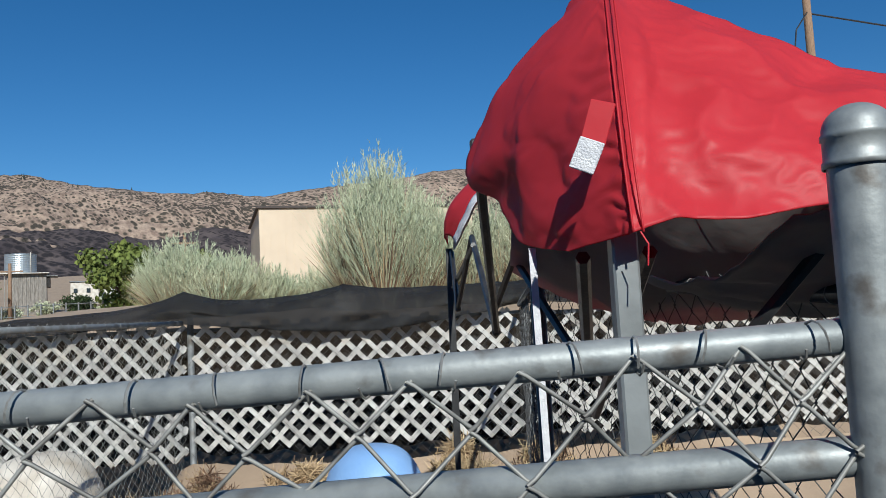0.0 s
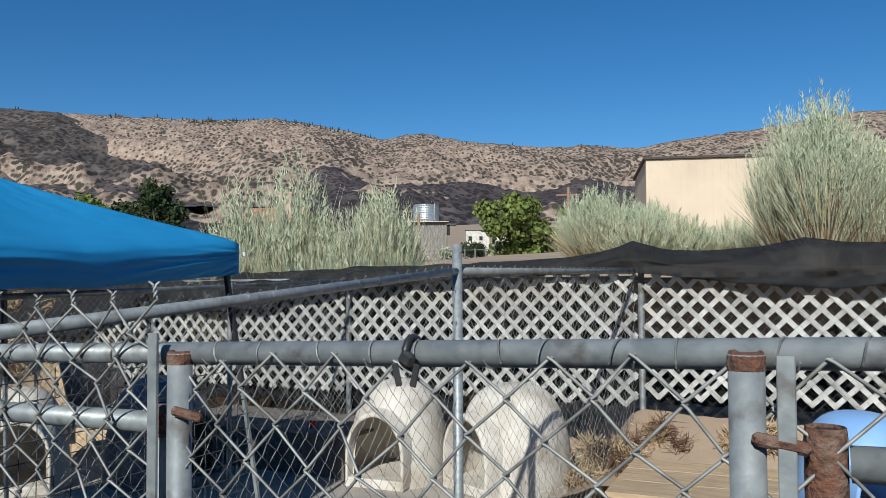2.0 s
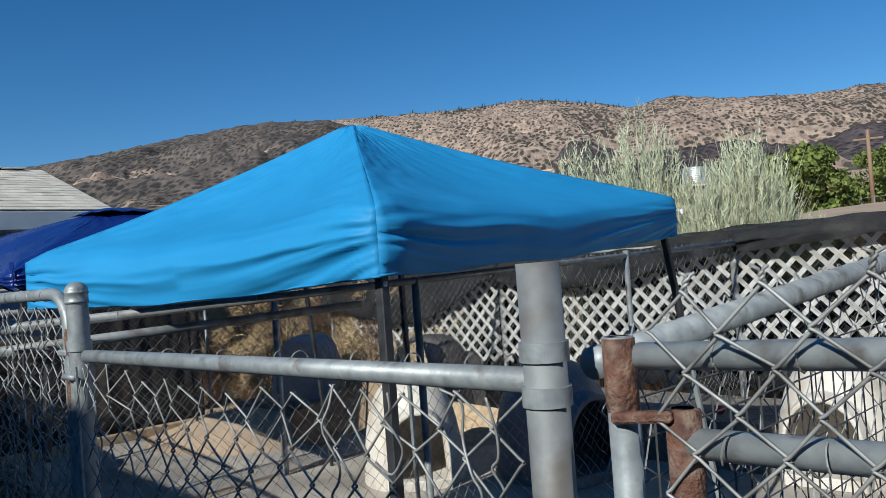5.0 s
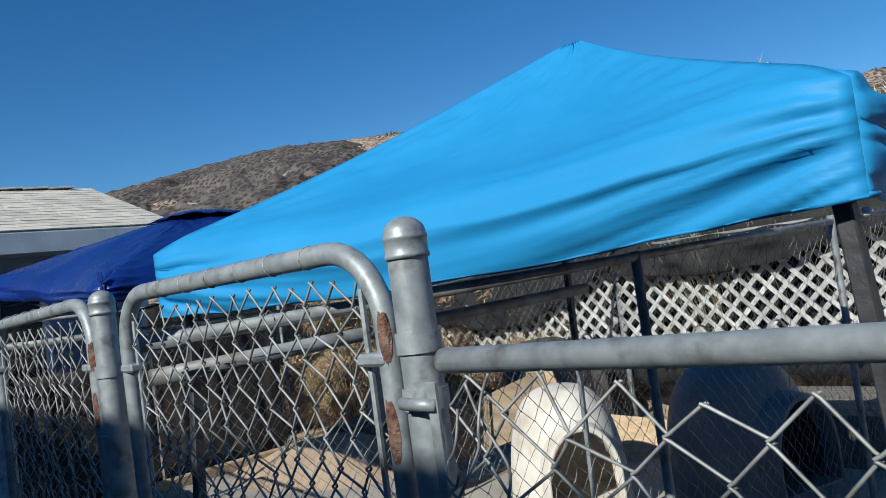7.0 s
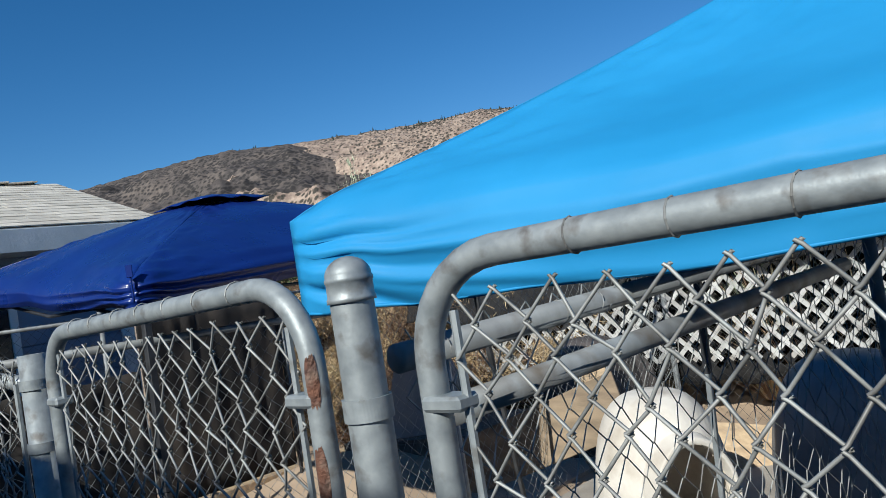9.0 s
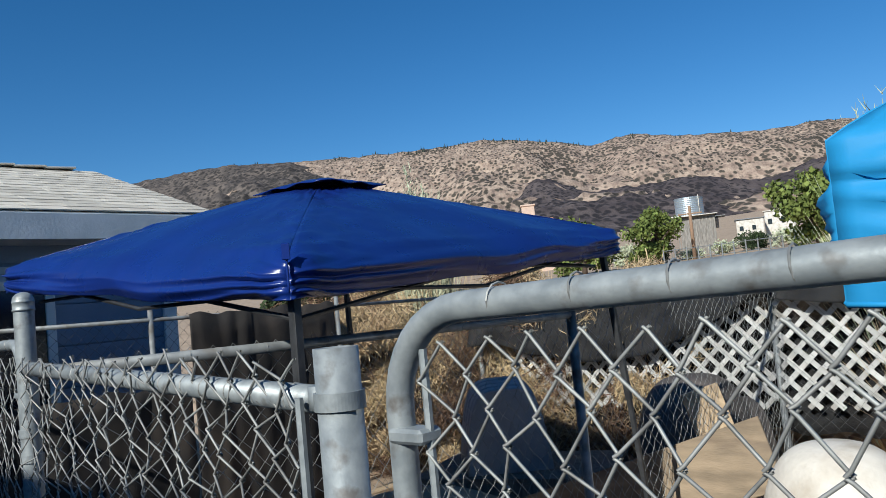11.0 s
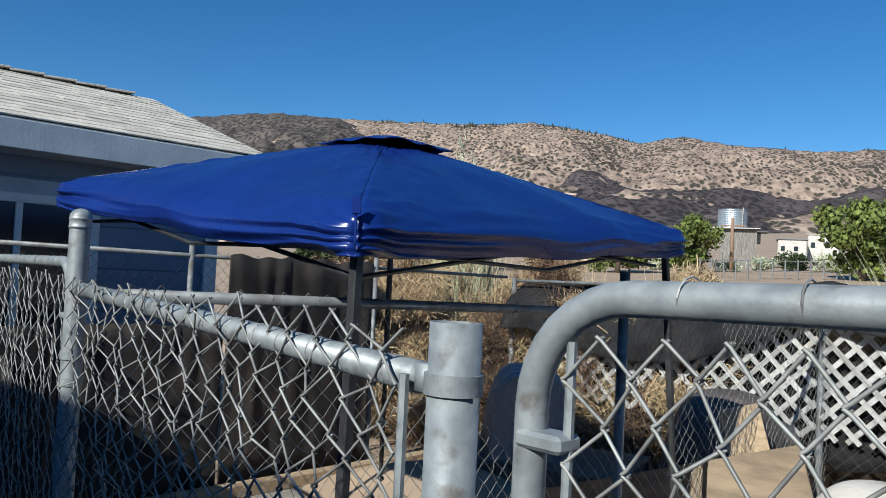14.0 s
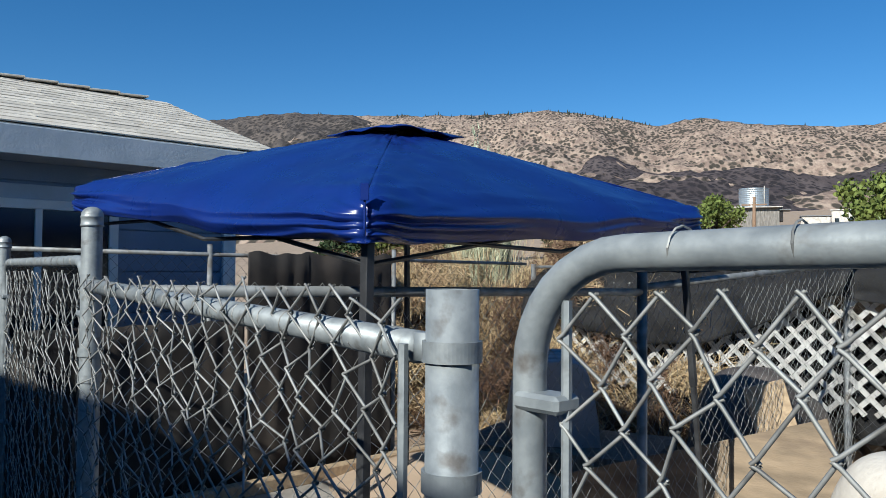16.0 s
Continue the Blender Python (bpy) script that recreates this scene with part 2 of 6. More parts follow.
def let_through(m, col, share):
    """Thin cloth: part of the light comes through it."""
    nt = m.node_tree
    out = nt.nodes["Material Output"]
    p = nt.nodes["Principled BSDF"]
    tr = nt.nodes.new("ShaderNodeBsdfTranslucent")
    tr.inputs["Color"].default_value = (*col, 1)
    mx = nt.nodes.new("ShaderNodeMixShader")
    mx.inputs[0].default_value = share
    nt.links.new(p.outputs[0], mx.inputs[1])
    nt.links.new(tr.outputs[0], mx.inputs[2])
    nt.links.new(mx.outputs[0], out.inputs["Surface"])


let_through(BLUE, (0.03, 0.27, 0.6), 0.22)
let_through(NAVY, (0.008, 0.025, 0.18), 0.15)
let_through(RED, (0.65, 0.035, 0.055), 0.45)
let_through(GREYLINING, (0.30, 0.26, 0.25), 0.35)
let_through(SHADE, (0.02, 0.02, 0.02), 0.2)


def netting(m, open_share):
    """Open weave: a share of the area is holes."""
    nt = m.node_tree
    out = nt.nodes["Material Output"]
    src = out.inputs["Surface"].links[0].from_socket
    tr = nt.nodes.new("ShaderNodeBsdfTransparent")
    mx = nt.nodes.new("ShaderNodeMixShader")
    mx.inputs[0].default_value = open_share
    nt.links.new(src, mx.inputs[1])
    nt.links.new(tr.outputs[0], mx.inputs[2])
    nt.links.new(mx.outputs[0], out.inputs["Surface"])


netting(SHADE, 0.22)


def rock_material(name, rock, rock2, shrub, rock_scale, shrub_scale, lo, hi):
    """A far hillside: pale boulders and soil, dotted with dark shrubs."""
    m = bpy.data.materials.new(name)
    m.use_nodes = True
    nt = m.node_tree
    p = nt.nodes["Principled BSDF"]
    L = nt.links.new
    tc = nt.nodes.new("ShaderNodeTexCoord")
    turn = nt.nodes.new("ShaderNodeMapping")
    turn.inputs["Rotation"].default_value = (0, 0, radians(-35))
    flat = nt.nodes.new("ShaderNodeMapping")
    flat.inputs["Scale"].default_value = (1.0, 0.38, 1.0)
    L(tc.outputs["Object"], turn.inputs[0])
    L(turn.outputs[0], flat.inputs[0])

    def noise_(s, d):
        n = nt.nodes.new("ShaderNodeTexNoise")
        n.inputs["Scale"].default_value, n.inputs["Detail"].default_value = s, d
        n.inputs["Roughness"].default_value = 0.65
        L(flat.outputs[0], n.inputs["Vector"])
        return n.outputs[0]

    def rng_(src, a, b):
        r = nt.nodes.new("ShaderNodeMapRange")
        r.inputs[1].default_value, r.inputs[2].default_value = a, b
        L(src, r.inputs[0])
        return r.outputs[0]

    def mix(fac, a, b):
        x = nt.nodes.new("ShaderNodeMix")
        x.data_type = "RGBA"
        L(fac, x.inputs[0])
        for k, s in ((6, a), (7, b)):
            if isinstance(s, tuple):
                x.inputs[k].default_value = (*s, 1)
            else:
                L(s, x.inputs[k])
        return x.outputs[2]

    c = mix(rng_(noise_(rock_scale, 6), 0.4, 0.62), rock, rock2)
    vo = nt.nodes.new("ShaderNodeTexVoronoi")
    vo.inputs["Scale"].default_value = shrub_scale
    L(flat.outputs[0], vo.inputs["Vector"])
    dens = rng_(noise_(0.006, 4), 0.35, 0.65)
    mul = nt.nodes.new("ShaderNodeMath")
    mul.operation = "MULTIPLY_ADD"
    mul.inputs[1].default_value, mul.inputs[2].default_value = 0.3, 0.0
    L(dens, mul.inputs[0])
    sub = nt.nodes.new("ShaderNodeMath")
    sub.operation = "SUBTRACT"
    L(vo.outputs["Distance"], sub.inputs[0])
    L(mul.outputs[0], sub.inputs[1])
    c = mix(rng_(sub.outputs[0], hi, lo), c, shrub)
    L(c, p.inputs["Base Color"])
    p.inputs["Roughness"].default_value = 1.0
    p.inputs["Specular IOR Level"].default_value = 0.1
    b = nt.nodes.new("ShaderNodeBump")
    b.inputs["Strength"].default_value, b.inputs["Distance"].default_value = 0.8, 6.0
    L(noise_(rock_scale * 1.5, 6), b.inputs["Height"])
    L(b.outputs[0], p.inputs["Normal"])
    return m


ROCK = rock_material("rocky_mountain_slope", (0.45, 0.34, 0.262), (0.25, 0.18, 0.142), (0.075, 0.064, 0.052), 0.075, 0.13, 0.20, 0.40)
BURNT = rock_material("burnt_hillside", (0.125, 0.10, 0.095), (0.062, 0.050, 0.052), (0.032, 0.028, 0.030), 0.035, 0.17, 0.15, 0.42)
BURNT2 = rock_material("burnt_rocky_hillside", (0.16, 0.13, 0.112), (0.085, 0.073, 0.068), (0.045, 0.040, 0.038), 0.03, 0.13, 0.15, 0.45)

# ---- ground ----
def ground_z(x, y):
    """Level kennel yard, a bank behind it, then ground rising to the hills."""
    s = y + 0.0
    a = min(max((s - 7.25) / 2.6, 0), 1)
    bank = 1.75 * a * a * (3 - 2 * a)
    if x < -9.0:
        k = min((-9.0 - x) / 5.0, 1)
        bank *= 1 - 0.75 * k
    z = 0.04 + bank + 0.056 * max(s - 9.5, 0) + 0.00014 * max(s - 60, 0) ** 2 * 0.55
    z += 0.05 * noise.noise((x * 0.35, y * 0.35, 0)) * (1 if s > 7 else 0.25)
    if s > 20:
        z += 0.5 * noise.noise((x * 0.03, y * 0.03, 3)) * min((s - 20) / 20, 1)
    return z


def build_ground():
    ys = [-40, -20, -10, -5, -2, 0, 2, 4, 6, 7, 7.3, 7.6, 8, 8.4, 8.8, 9.2, 9.6, 10, 11, 12, 14, 16, 19, 23, 28, 34, 42, 52, 64, 80, 100, 130, 170, 220, 300, 420]
    xs = [-420, -300, -220, -160, -120, -90, -70, -55, -44, -36, -30, -25, -21, -18, -16, -14, -12.5, -11, -10, -9, -8, -7, -6, -5, -4, -3, -2, -1, 0, 1, 2, 3, 5, 8, 12, 17, 24, 34, 50, 75, 110, 160, 240, 350]
    w = len(xs)
    vs = [(x, y, ground_z(x, y)) for y in ys for x in xs]
    fs = [(j * w + i, j * w + i + 1, (j + 1) * w + i + 1, (j + 1) * w + i) for j in range(len(ys) - 1) for i in range(w - 1)]
    tagged(big("ground", vs, fs, DIRT, smooth=True), "dry sandy dirt ground rising towards the hills", "ground", kind="structure")


build_ground()


def polar(bearing, d, z=0.0, o=(-3.0, 0.3)):
    b = radians(bearing)
    return Vector((o[0] - d * math.sin(b), o[1] + d * math.cos(b), z))


# the crest's elevation by bearing, in degrees
CREST_B = (-60, -20, -4, -0.7, 3.3, 7.4, 10.3, 12.6, 15.6, 18.5, 21.8, 24.4, 26, 28.3, 30.4, 32.5, 35, 37.7, 43, 48.3, 52.8, 57, 60.8, 63.5, 67.5, 72, 80, 100)
CREST_E = (8.5, 9.6, 10.4, 10.55, 10.0, 9.7, 9.4, 9.0, 9.45, 9.3, 9.65, 9.8, 10.2, 10.5, 9.9, 10.5, 10.9, 11.3, 11.0, 10.95, 10.85, 10.85, 10.25, 9.75, 8.95, 8.1, 7.0, 5.0)



def skyline(b):
    e = sum(float(np.interp(b + d, CREST_B, CREST_E)) for d in (-0.8, -0.4, 0, 0.4, 0.8)) / 5
    return e + 0.10 * noise.noise((b * 0.9, 0, 0)) + 0.07 * noise.noise((b * 2.6, 5, 0)) + 0.04 * noise.noise((b * 7, 9, 0))


def ridge(name, d0, d1, z0, b0, b1, crest, mat, label, n, k, rough=1.0, seed=0, lift=0.25):
    """A mountain flank from its foot at d0 to its crest at d1, cut by gullies."""
    vs = []
    for j in range(k + 3):
        for i in range(n + 1):
            b = b0 + (b1 - b0) * i / n
            u = min(j / k, 1)
            d = d0 + (d1 - d0) * u + (150 * (j - k) if j > k else 0)
            top = d1 * math.tan(radians(crest(b))) + 1.7
            z = z0 + (top - z0) * (lift * u + (1 - lift) * u ** 1.5)
            if j > k:
                z -= 130 * (j - k)
            p = polar(b, d)
            e = math.sin(math.pi * u) ** 0.8
            g = 0.0
            for f, a in ((0.0028, 70), (0.0065, 42), (0.014, 22), (0.034, 9)):
                g += a * (0.55 - abs(noise.noise((p.x * f + seed, p.y * f, seed)))) * 1.3 - a * 0.45
            z += rough * e * g * (d1 / 2300)
            z += rough * (0.35 + 0.65 * e) * (5.0 * noise.noise((p.x * 0.07, p.y * 0.07, seed + 8)) + 2.5 * noise.noise((p.x * 0.16, p.y * 0.16, seed + 9)))
            vs.append((p.x, p.y, z))
    w = n + 1
    fs = [(j * w + i, j * w + i + 1, (j + 1) * w + i + 1, (j + 1) * w + i) for j in range(k + 2) for i in range(n)]
    tagged(big(name, vs, fs, mat, smooth=True), label, "mountain", kind="structure")


def bump(b, c, h, w):
    return h * math.exp(-((b - c) / w) ** 2)


def burnt_line(b):
    return (6.0 + bump(b, 34.4, 2.1, 3.0) + bump(b, 24.5, 1.0, 3.5) + bump(b, 29, 0.6, 2.0) + bump(b, 15.8, 1.0, 2.4) + bump(b, 8, 0.9, 4) - bump(b, 42, 1.2, 3)
            + bump(b, 48, 0.8, 3) + 0.16 * noise.noise((b * 1.6, 1, 0)) + 0.1 * noise.noise((b * 4, 2, 0)))


def left_line(b):
    k = min(max((b - 36.5) / 15.5, 0), 1)
    return 3.2 + (skyline(b) + 0.03 - 3.2) * k ** 0.75 + 0.25 * noise.noise((b * 1.3, 4, 0)) * (1 - k)


ridge("mountain_range", 300, 2300, 4, -60, 100, skyline, ROCK, "tan rocky mountain range dotted with dark shrubs", 460, 84, seed=2)
ridge("burnt_foothills", 420, 1080, 22, -8, 56, burnt_line, BURNT, "dark burnt foothills below the rocky range", 220, 40, 0.6, 5, 0.9)
ridge("burnt_mountainside", 760, 2050, 70, 36.0, 86, left_line, BURNT2, "dark burnt mountainside with sparse rocks", 240, 70, 0.8, 9, 0.75)


def ridge_trees():
    vs, fs = [], []
    for b0, b1, n in ((31, 49, 300), (54, 57, 26), (13, 17, 10), (20, 28, 30)):
        for _ in range(n):
            b = rng.uniform(b0, b1)
            d = 2300 - rng.uniform(0, 60)
            z = 2300 * math.tan(radians(skyline(b))) - rng.uniform(2, 22) - (2300 - d) * 0.25
            p = polar(b, d, z)
            h, r = rng.uniform(8, 17), rng.uniform(1.8, 3.4)
            o = len(vs)
            for q in range(6):
                a = math.pi * q / 3
                vs.append((p.x + r * math.cos(a), p.y + r * math.sin(a), p.z + h * 0.15))
            vs += [(p.x, p.y, p.z + h), (p.x, p.y, p.z - 6)]
            fs += [(o + q, o + (q + 1) % 6, o + 6) for q in range(6)] + [(o + (q + 1) % 6, o + q, o + 7) for q in range(6)]
    tagged(big("ridge_trees", vs, fs, PINE), "dark conifers scattered along the mountain ridge", "trees", kind="stuff")


ridge_trees()


# ---- chain link fences ----
def link_mesh(name, p0, p1, zlo, zhi, parent, mat=WIRE, w=0.089, r=0.0020, wob=0.0035, seed=0, label="", hh=None, sag=0.0, barbs=False, fine=True):
    """Woven wire between two plan points; zlo and zhi: height at both ends (pairs). Each strand bows out of the plane and hooks its neighbour at the knots."""
    p0, p1 = np.array(p0, float), np.array(p1, float)
    length = np.hypot(*(p1 - p0))
    d = (p1 - p0) / length
    nrm = np.array((-d[1], d[0]))
    hw, hh = w / 2, (hh or w) / 2
    n = max(2, int(length / hw))
    hw = length / n
    top = max(zhi)
    kmax = int((top - min(zlo)) / hh) + 1
    g = np.random.default_rng(seed + 5)
    js = g.normal(0, wob, (n + 3, kmax + 2, 3))
    i, k = np.meshgrid(np.arange(n), np.arange(kmax), indexing="ij")

    def knot(col, kk, side):
        s = col * hw + js[col, kk, 0]
        t = np.clip(s / length, 0, 1)
        z = (zhi[0] + (zhi[1] - zhi[0]) * t) - kk * hh + js[col, kk, 1]
        z = z - sag * np.sin(np.pi * t) * (1 - kk / kmax)
        o = js[col, kk, 2] * 1.5 + side
        return np.stack((p0[0] + d[0] * s + nrm[0] * o, p0[1] + d[1] * s + nrm[1] * o, z), -1)

    a = knot(i + (k + i) % 2, k, np.where((k + i) % 2, r, -r) * 1.2)
    b = knot(i + (k + 1 + i) % 2, k + 1, np.where((k + 1 + i) % 2, r, -r) * 1.2)
    a, b = a.reshape(-1, 3), b.reshape(-1, 3)
    keep = b[:, 2] > np.minimum(zlo[0], zlo[1])
    a, b = a[keep], b[keep]
    along = np.array((d[0], d[1], 0.0))
    lat = np.sign((b - a) @ along)[:, None] * along
    if fine:
        # the hook at each knot: past the crossing, then back to the vertical
        q = [a - lat * r * 1.5 + (b - a) * 0.01, a + (b - a) * 0.10 - lat * r * 0.4, a + (b - a) * 0.90 + lat * r * 0.4, b + lat * r * 1.5 - (b - a) * 0.01]
        sides = 5
    else:
        q = [a - (b - a) * 0.03, b + (b - a) * 0.03]
        sides = 3
    dv = b - a
    dv = dv / np.linalg.norm(dv, axis=1)[:, None]
    n1 = np.cross(dv, (nrm[0], nrm[1], 0))
    n1 /= np.linalg.norm(n1, axis=1)[:, None]
    n2 = np.cross(dv, n1)
    rings = [base + r * (math.cos(2 * math.pi * e / sides) * n1 + math.sin(2 * math.pi * e / sides) * n2) for base in q for e in range(sides)]
    v = np.stack(rings, 1)
    per = v.shape[1]
    fb = [(s * sides + e, s * sides + (e + 1) % sides, (s + 1) * sides + (e + 1) % sides, (s + 1) * sides + e) for s in range(len(q) - 1) for e in range(sides)]
    f = (np.array(fb)[None] + per * np.arange(len(a))[:, None, None]).reshape(-1, 4)
    ob = big(name, v.reshape(-1, 3), f, mat, parent, smooth=fine)
    if barbs:
        # twisted ends above the top knots
        tips = Geo()
        for col in range(0, n + 1, 2):
            c = Vector(knot(np.array(col), np.array(0), np.array(0.0)))
            ax = Vector(along)
            ny = Vector((nrm[0], nrm[1], 0))
            lean = ax * float(g.normal(0, 0.004))
            hgt = float(g.uniform(0.010, 0.020))
            for ph in (0.0, math.pi):
                pts = [c + lean * (u / 6) + Vector((0, 0, hgt * u / 6)) + (ax * math.cos(ph + u * 1.25) + ny * math.sin(ph + u * 1.25)) * r * 1.1 for u in range(7)]
                pts.append(pts[-1] + (ax * math.cos(ph) * 0.006 + Vector((0, 0, 0.003))) * float(g.uniform(0.3, 1.4)))
                tips.tube(pts, r * 0.9, 5)
        tips.make("barbed_edge", mat, ob, "twisted wire edge", smooth=True)
    return tagged(ob, label, kind="stuff")


def zr(x):
    return 1.70 + 0.036 * x


def fy(x):
    return 0.80 - 0.0245 * (x + 0.1) if x < -0.1 else 0.80


def post(parent, x, y, top, r=0.0255, cap="dome", mat=None, z0=0.0, name="post"):
    mat = mat or GALV
    g = Geo()
    g.lathe((x, y, 0), [(r, z0), (r, top - (r * 1.0 if cap == "dome" else 0))] + ([(r * 0.86, top), (r * 0.86, top - 0.06)] if cap == "open" else []), 20)
    p = g.make(name, mat, parent, smooth=False)
    p.data.polygons.foreach_set("use_smooth", [True] * len(p.data.polygons))
    if cap == "dome":
        R = r * 1.06
        c = Geo().lathe((x, y, top - r * 0.95), [(R, -0.026), (R * 1.05, -0.026), (R * 1.05, -0.021), (R, -0.019), (R, -0.003), (R * 1.04, -0.002), (R * 1.04, 0.002), (R * 0.99, 0.004)] + [(R * math.cos(q), 0.004 + R * 0.84 * math.sin(q)) for q in np.linspace(0.15, math.pi / 2, 9)], 24)
        c.make("cap", GALV, p, "domed steel post cap", smooth=True)
    return p


def band(parent, x, y, z, r, h=0.022, mat=None):
    g = Geo().lathe((x, y, z), [(r, -h / 2), (r + 0.003, -h / 2), (r + 0.003, h / 2), (r, h / 2)], 48)
    return g.make("clamp", mat or GALV, parent, "steel clamp band", smooth=False)


def tie(parent, x, y, z, r, ax, lean=0.01, mat=None):
    """One wire loop round a rail."""
    ax = Vector(ax).normalized()
    u = ax.cross(Vector((0, 0, 1))).normalized()
    v = u.cross(ax)
    pts = [Vector((x, y, z)) + (u * math.cos(t) + v * math.sin(t)) * (r + 0.0006) + ax * lean * (t / 6.28 - 0.5) for t in np.linspace(-0.6, 5.9, 13)]
    return Geo().tube(pts, 0.0011, 4).make("tie_wire", WIRE, parent)


def rail(parent, p0, p1, r=0.0155, mat=None, name="top_rail", n=14):
    return Geo().tube([p0, p1], r, n).make(name, mat or GALV, parent, smooth=True)


FENCE = "galvanised chain link fence of the kennels"
# front line, first stretch under one long header rail
f1 = thing("chain_link_fence", (-0.8, fy(-0.8), 0.04), "grey galvanised chain link kennel front with a header rail", "fence", FENCE)
rail(f1, (1.6, 0.79, zr(1.6)), (-1.95, fy(-1.95), zr(-1.95)))
rail(f1, (-1.93, fy(-1.93), zr(-1.93)), (-2.93, fy(-2.93), zr(-2.93)), 0.0145)
post(f1, -0.125, 0.80, 1.885, 0.0265)
post(f1, 1.55, 0.80, 1.885, 0.0265)
for xx in (-1.20, -1.915):
    p = post(f1, xx, fy(xx) - 0.018, zr(xx) + 0.002, 0.0165, "open", name="hinge_post")
    Geo().lathe((xx, fy(xx) - 0.018, zr(xx) + 0.003), [(0.0168, -0.016), (0.0174, -0.004), (0.015, 0.002), (0.011, -0.001)], 16).make("rusted_top", RUST, p, "rusted cut end", smooth=True)
    Geo().box((xx + 0.03, fy(xx) - 0.036, zr(xx) - 0.075), (0.05, 0.012, 0.012), pose(0, 0, 0, 0, 8, 0).to_3x3(), 0.004).make("hinge", RUST, p, "rusted hinge")
    Geo().box((xx - 0.028 if xx < -1.5 else xx + 0.035, fy(xx) - 0.038, 0.83), (0.016, 0.006, 1.66), None, 0.001).make("tension_bar", GALV, f1)
link_mesh("mesh_fabric", (1.55, 0.775), (-1.93, fy(-1.93) - 0.02), (0.08, 0.08), (zr(1.5) - 0.002, zr(-1.9) - 0.002), f1, seed=1)
link_mesh("mesh_fabric", (-1.96, fy(-1.96) - 0.02), (-2.90, fy(-2.9) - 0.02), (0.08, 0.08), (zr(-1.95) + 0.075, zr(-2.9) + 0.065), f1, w=0.080, seed=2, barbs=True)
x = 1.2
while x > -2.88:
    tie(f1, x, fy(x), zr(x), 0.0155, (1, 0, 0), rng.uniform(-0.03, 0.03))
    x -= rng.uniform(0.05, 0.11) if x > -1.95 else 0.08

kn = thing("cloth_knot", (-1.565, 0.82, zr(-1.56)), "black strip of cloth knotted round the header rail", "cloth tie")
Geo().tube([(-1.565 + 0.004 * math.sin(9 * a), fy(-1.56) + 0.019 * math.cos(a), zr(-1.56) + 0.019 * math.sin(a)) for a in np.linspace(0, 6.6, 20)], 0.0045, 6).make("wrap", BLACKPIPE, kn, smooth=True)
Geo().box((-1.56, fy(-1.56) - 0.024, zr(-1.56) - 0.004), (0.018, 0.012, 0.017), Matrix.Rotation(0.5, 3, "Y"), 0.006).make("bow", BLACKPIPE, kn)
for dx in (-0.012, 0.011):
    Geo().box((-1.56 + dx, fy(-1.56) - 0.026, zr(-1.56) - 0.022), (0.008, 0.003, 0.026), Matrix.Rotation(dx * 20, 3, "Y"), 0.001).make("loose_end", BLACKPIPE, kn)

# kennel gates under the header rail
ga = thing("kennel_gate", (-0.2, fy(-0.5), 0.05), "galvanised kennel gate with a tubular frame", "gate", "kennel gates")
rail(ga, (1.4, fy(0), zr(1.4) - 0.098), (-1.115, fy(-1.1), zr(-1.1) - 0.098), 0.0165, name="gate_rail")
rail(ga, (-1.135, fy(-1.1), zr(-1.1) - 0.07), (-1.135, fy(-1.1), 0.1), 0.017, name="gate_upright")
Geo().lathe((-1.135, fy(-1.1), zr(-1.1) - 0.13), [(0.0175, -0.10), (0.0185, -0.08), (0.0185, 0.055), (0.0175, 0.064)], 14).make("rust_sleeve", RUST, ga, "rusted sleeve on the gate corner", smooth=True)
rail(ga, (1.4, fy(0), 0.15), (-1.115, fy(-1.1), 0.15), 0.0165, name="gate_rail")
gb = thing("kennel_gate", (-2.4, fy(-2.4), 0.05), "galvanised kennel gate with a tubular frame and rusted corners", "gate", "kennel gates")
rail(gb, (-1.965, fy(-2), zr(-2) - 0.095), (-2.885, fy(-2.9), zr(-2.9) - 0.087), 0.0155, name="gate_rail")
rail(gb, (-1.965, fy(-2), 0.15), (-2.885, fy(-2.9), 0.15), 0.0155, name="gate_rail")
rail(gb, (-1.965, fy(-2), zr(-2) - 0.07), (-1.965, fy(-2), 0.1), 0.0195, name="gate_upright")
rail(gb, (-2.885, fy(-2.9), zr(-2.9) - 0.055), (-2.885, fy(-2.9), 0.1), 0.0165, name="gate_upright")
Geo().lathe((-2.885, fy(-2.9), zr(-2.9) - 0.10), [(0.017, -0.05), (0.018, -0.03), (0.018, 0.046), (0.012, 0.048)], 14).make("rust_sleeve", RUST, gb, "rusted sleeve on the gate corner", smooth=True)
Geo().lathe((-1.965, fy(-2), zr(-2) - 0.1), [(0.020, -0.012), (0.0205, -0.005), (0.0205, 0.03), (0.014, 0.032)], 14).make("rust_sleeve", RUST, gb, "rusted top of the gate upright", smooth=True)
Geo().box((-1.935, fy(-2) - 0.01, 0.8), (0.016, 0.006, 1.46), None, 0.001).make("tension_bar", GALV, gb)
for k in range(11):
    tie(gb, -2.0 - 0.083 * k, fy(-2.4), zr(-2.0 - 0.083 * k) - 0.091, 0.0155, (1, 0, 0), rng.uniform(-0.02, 0.02))

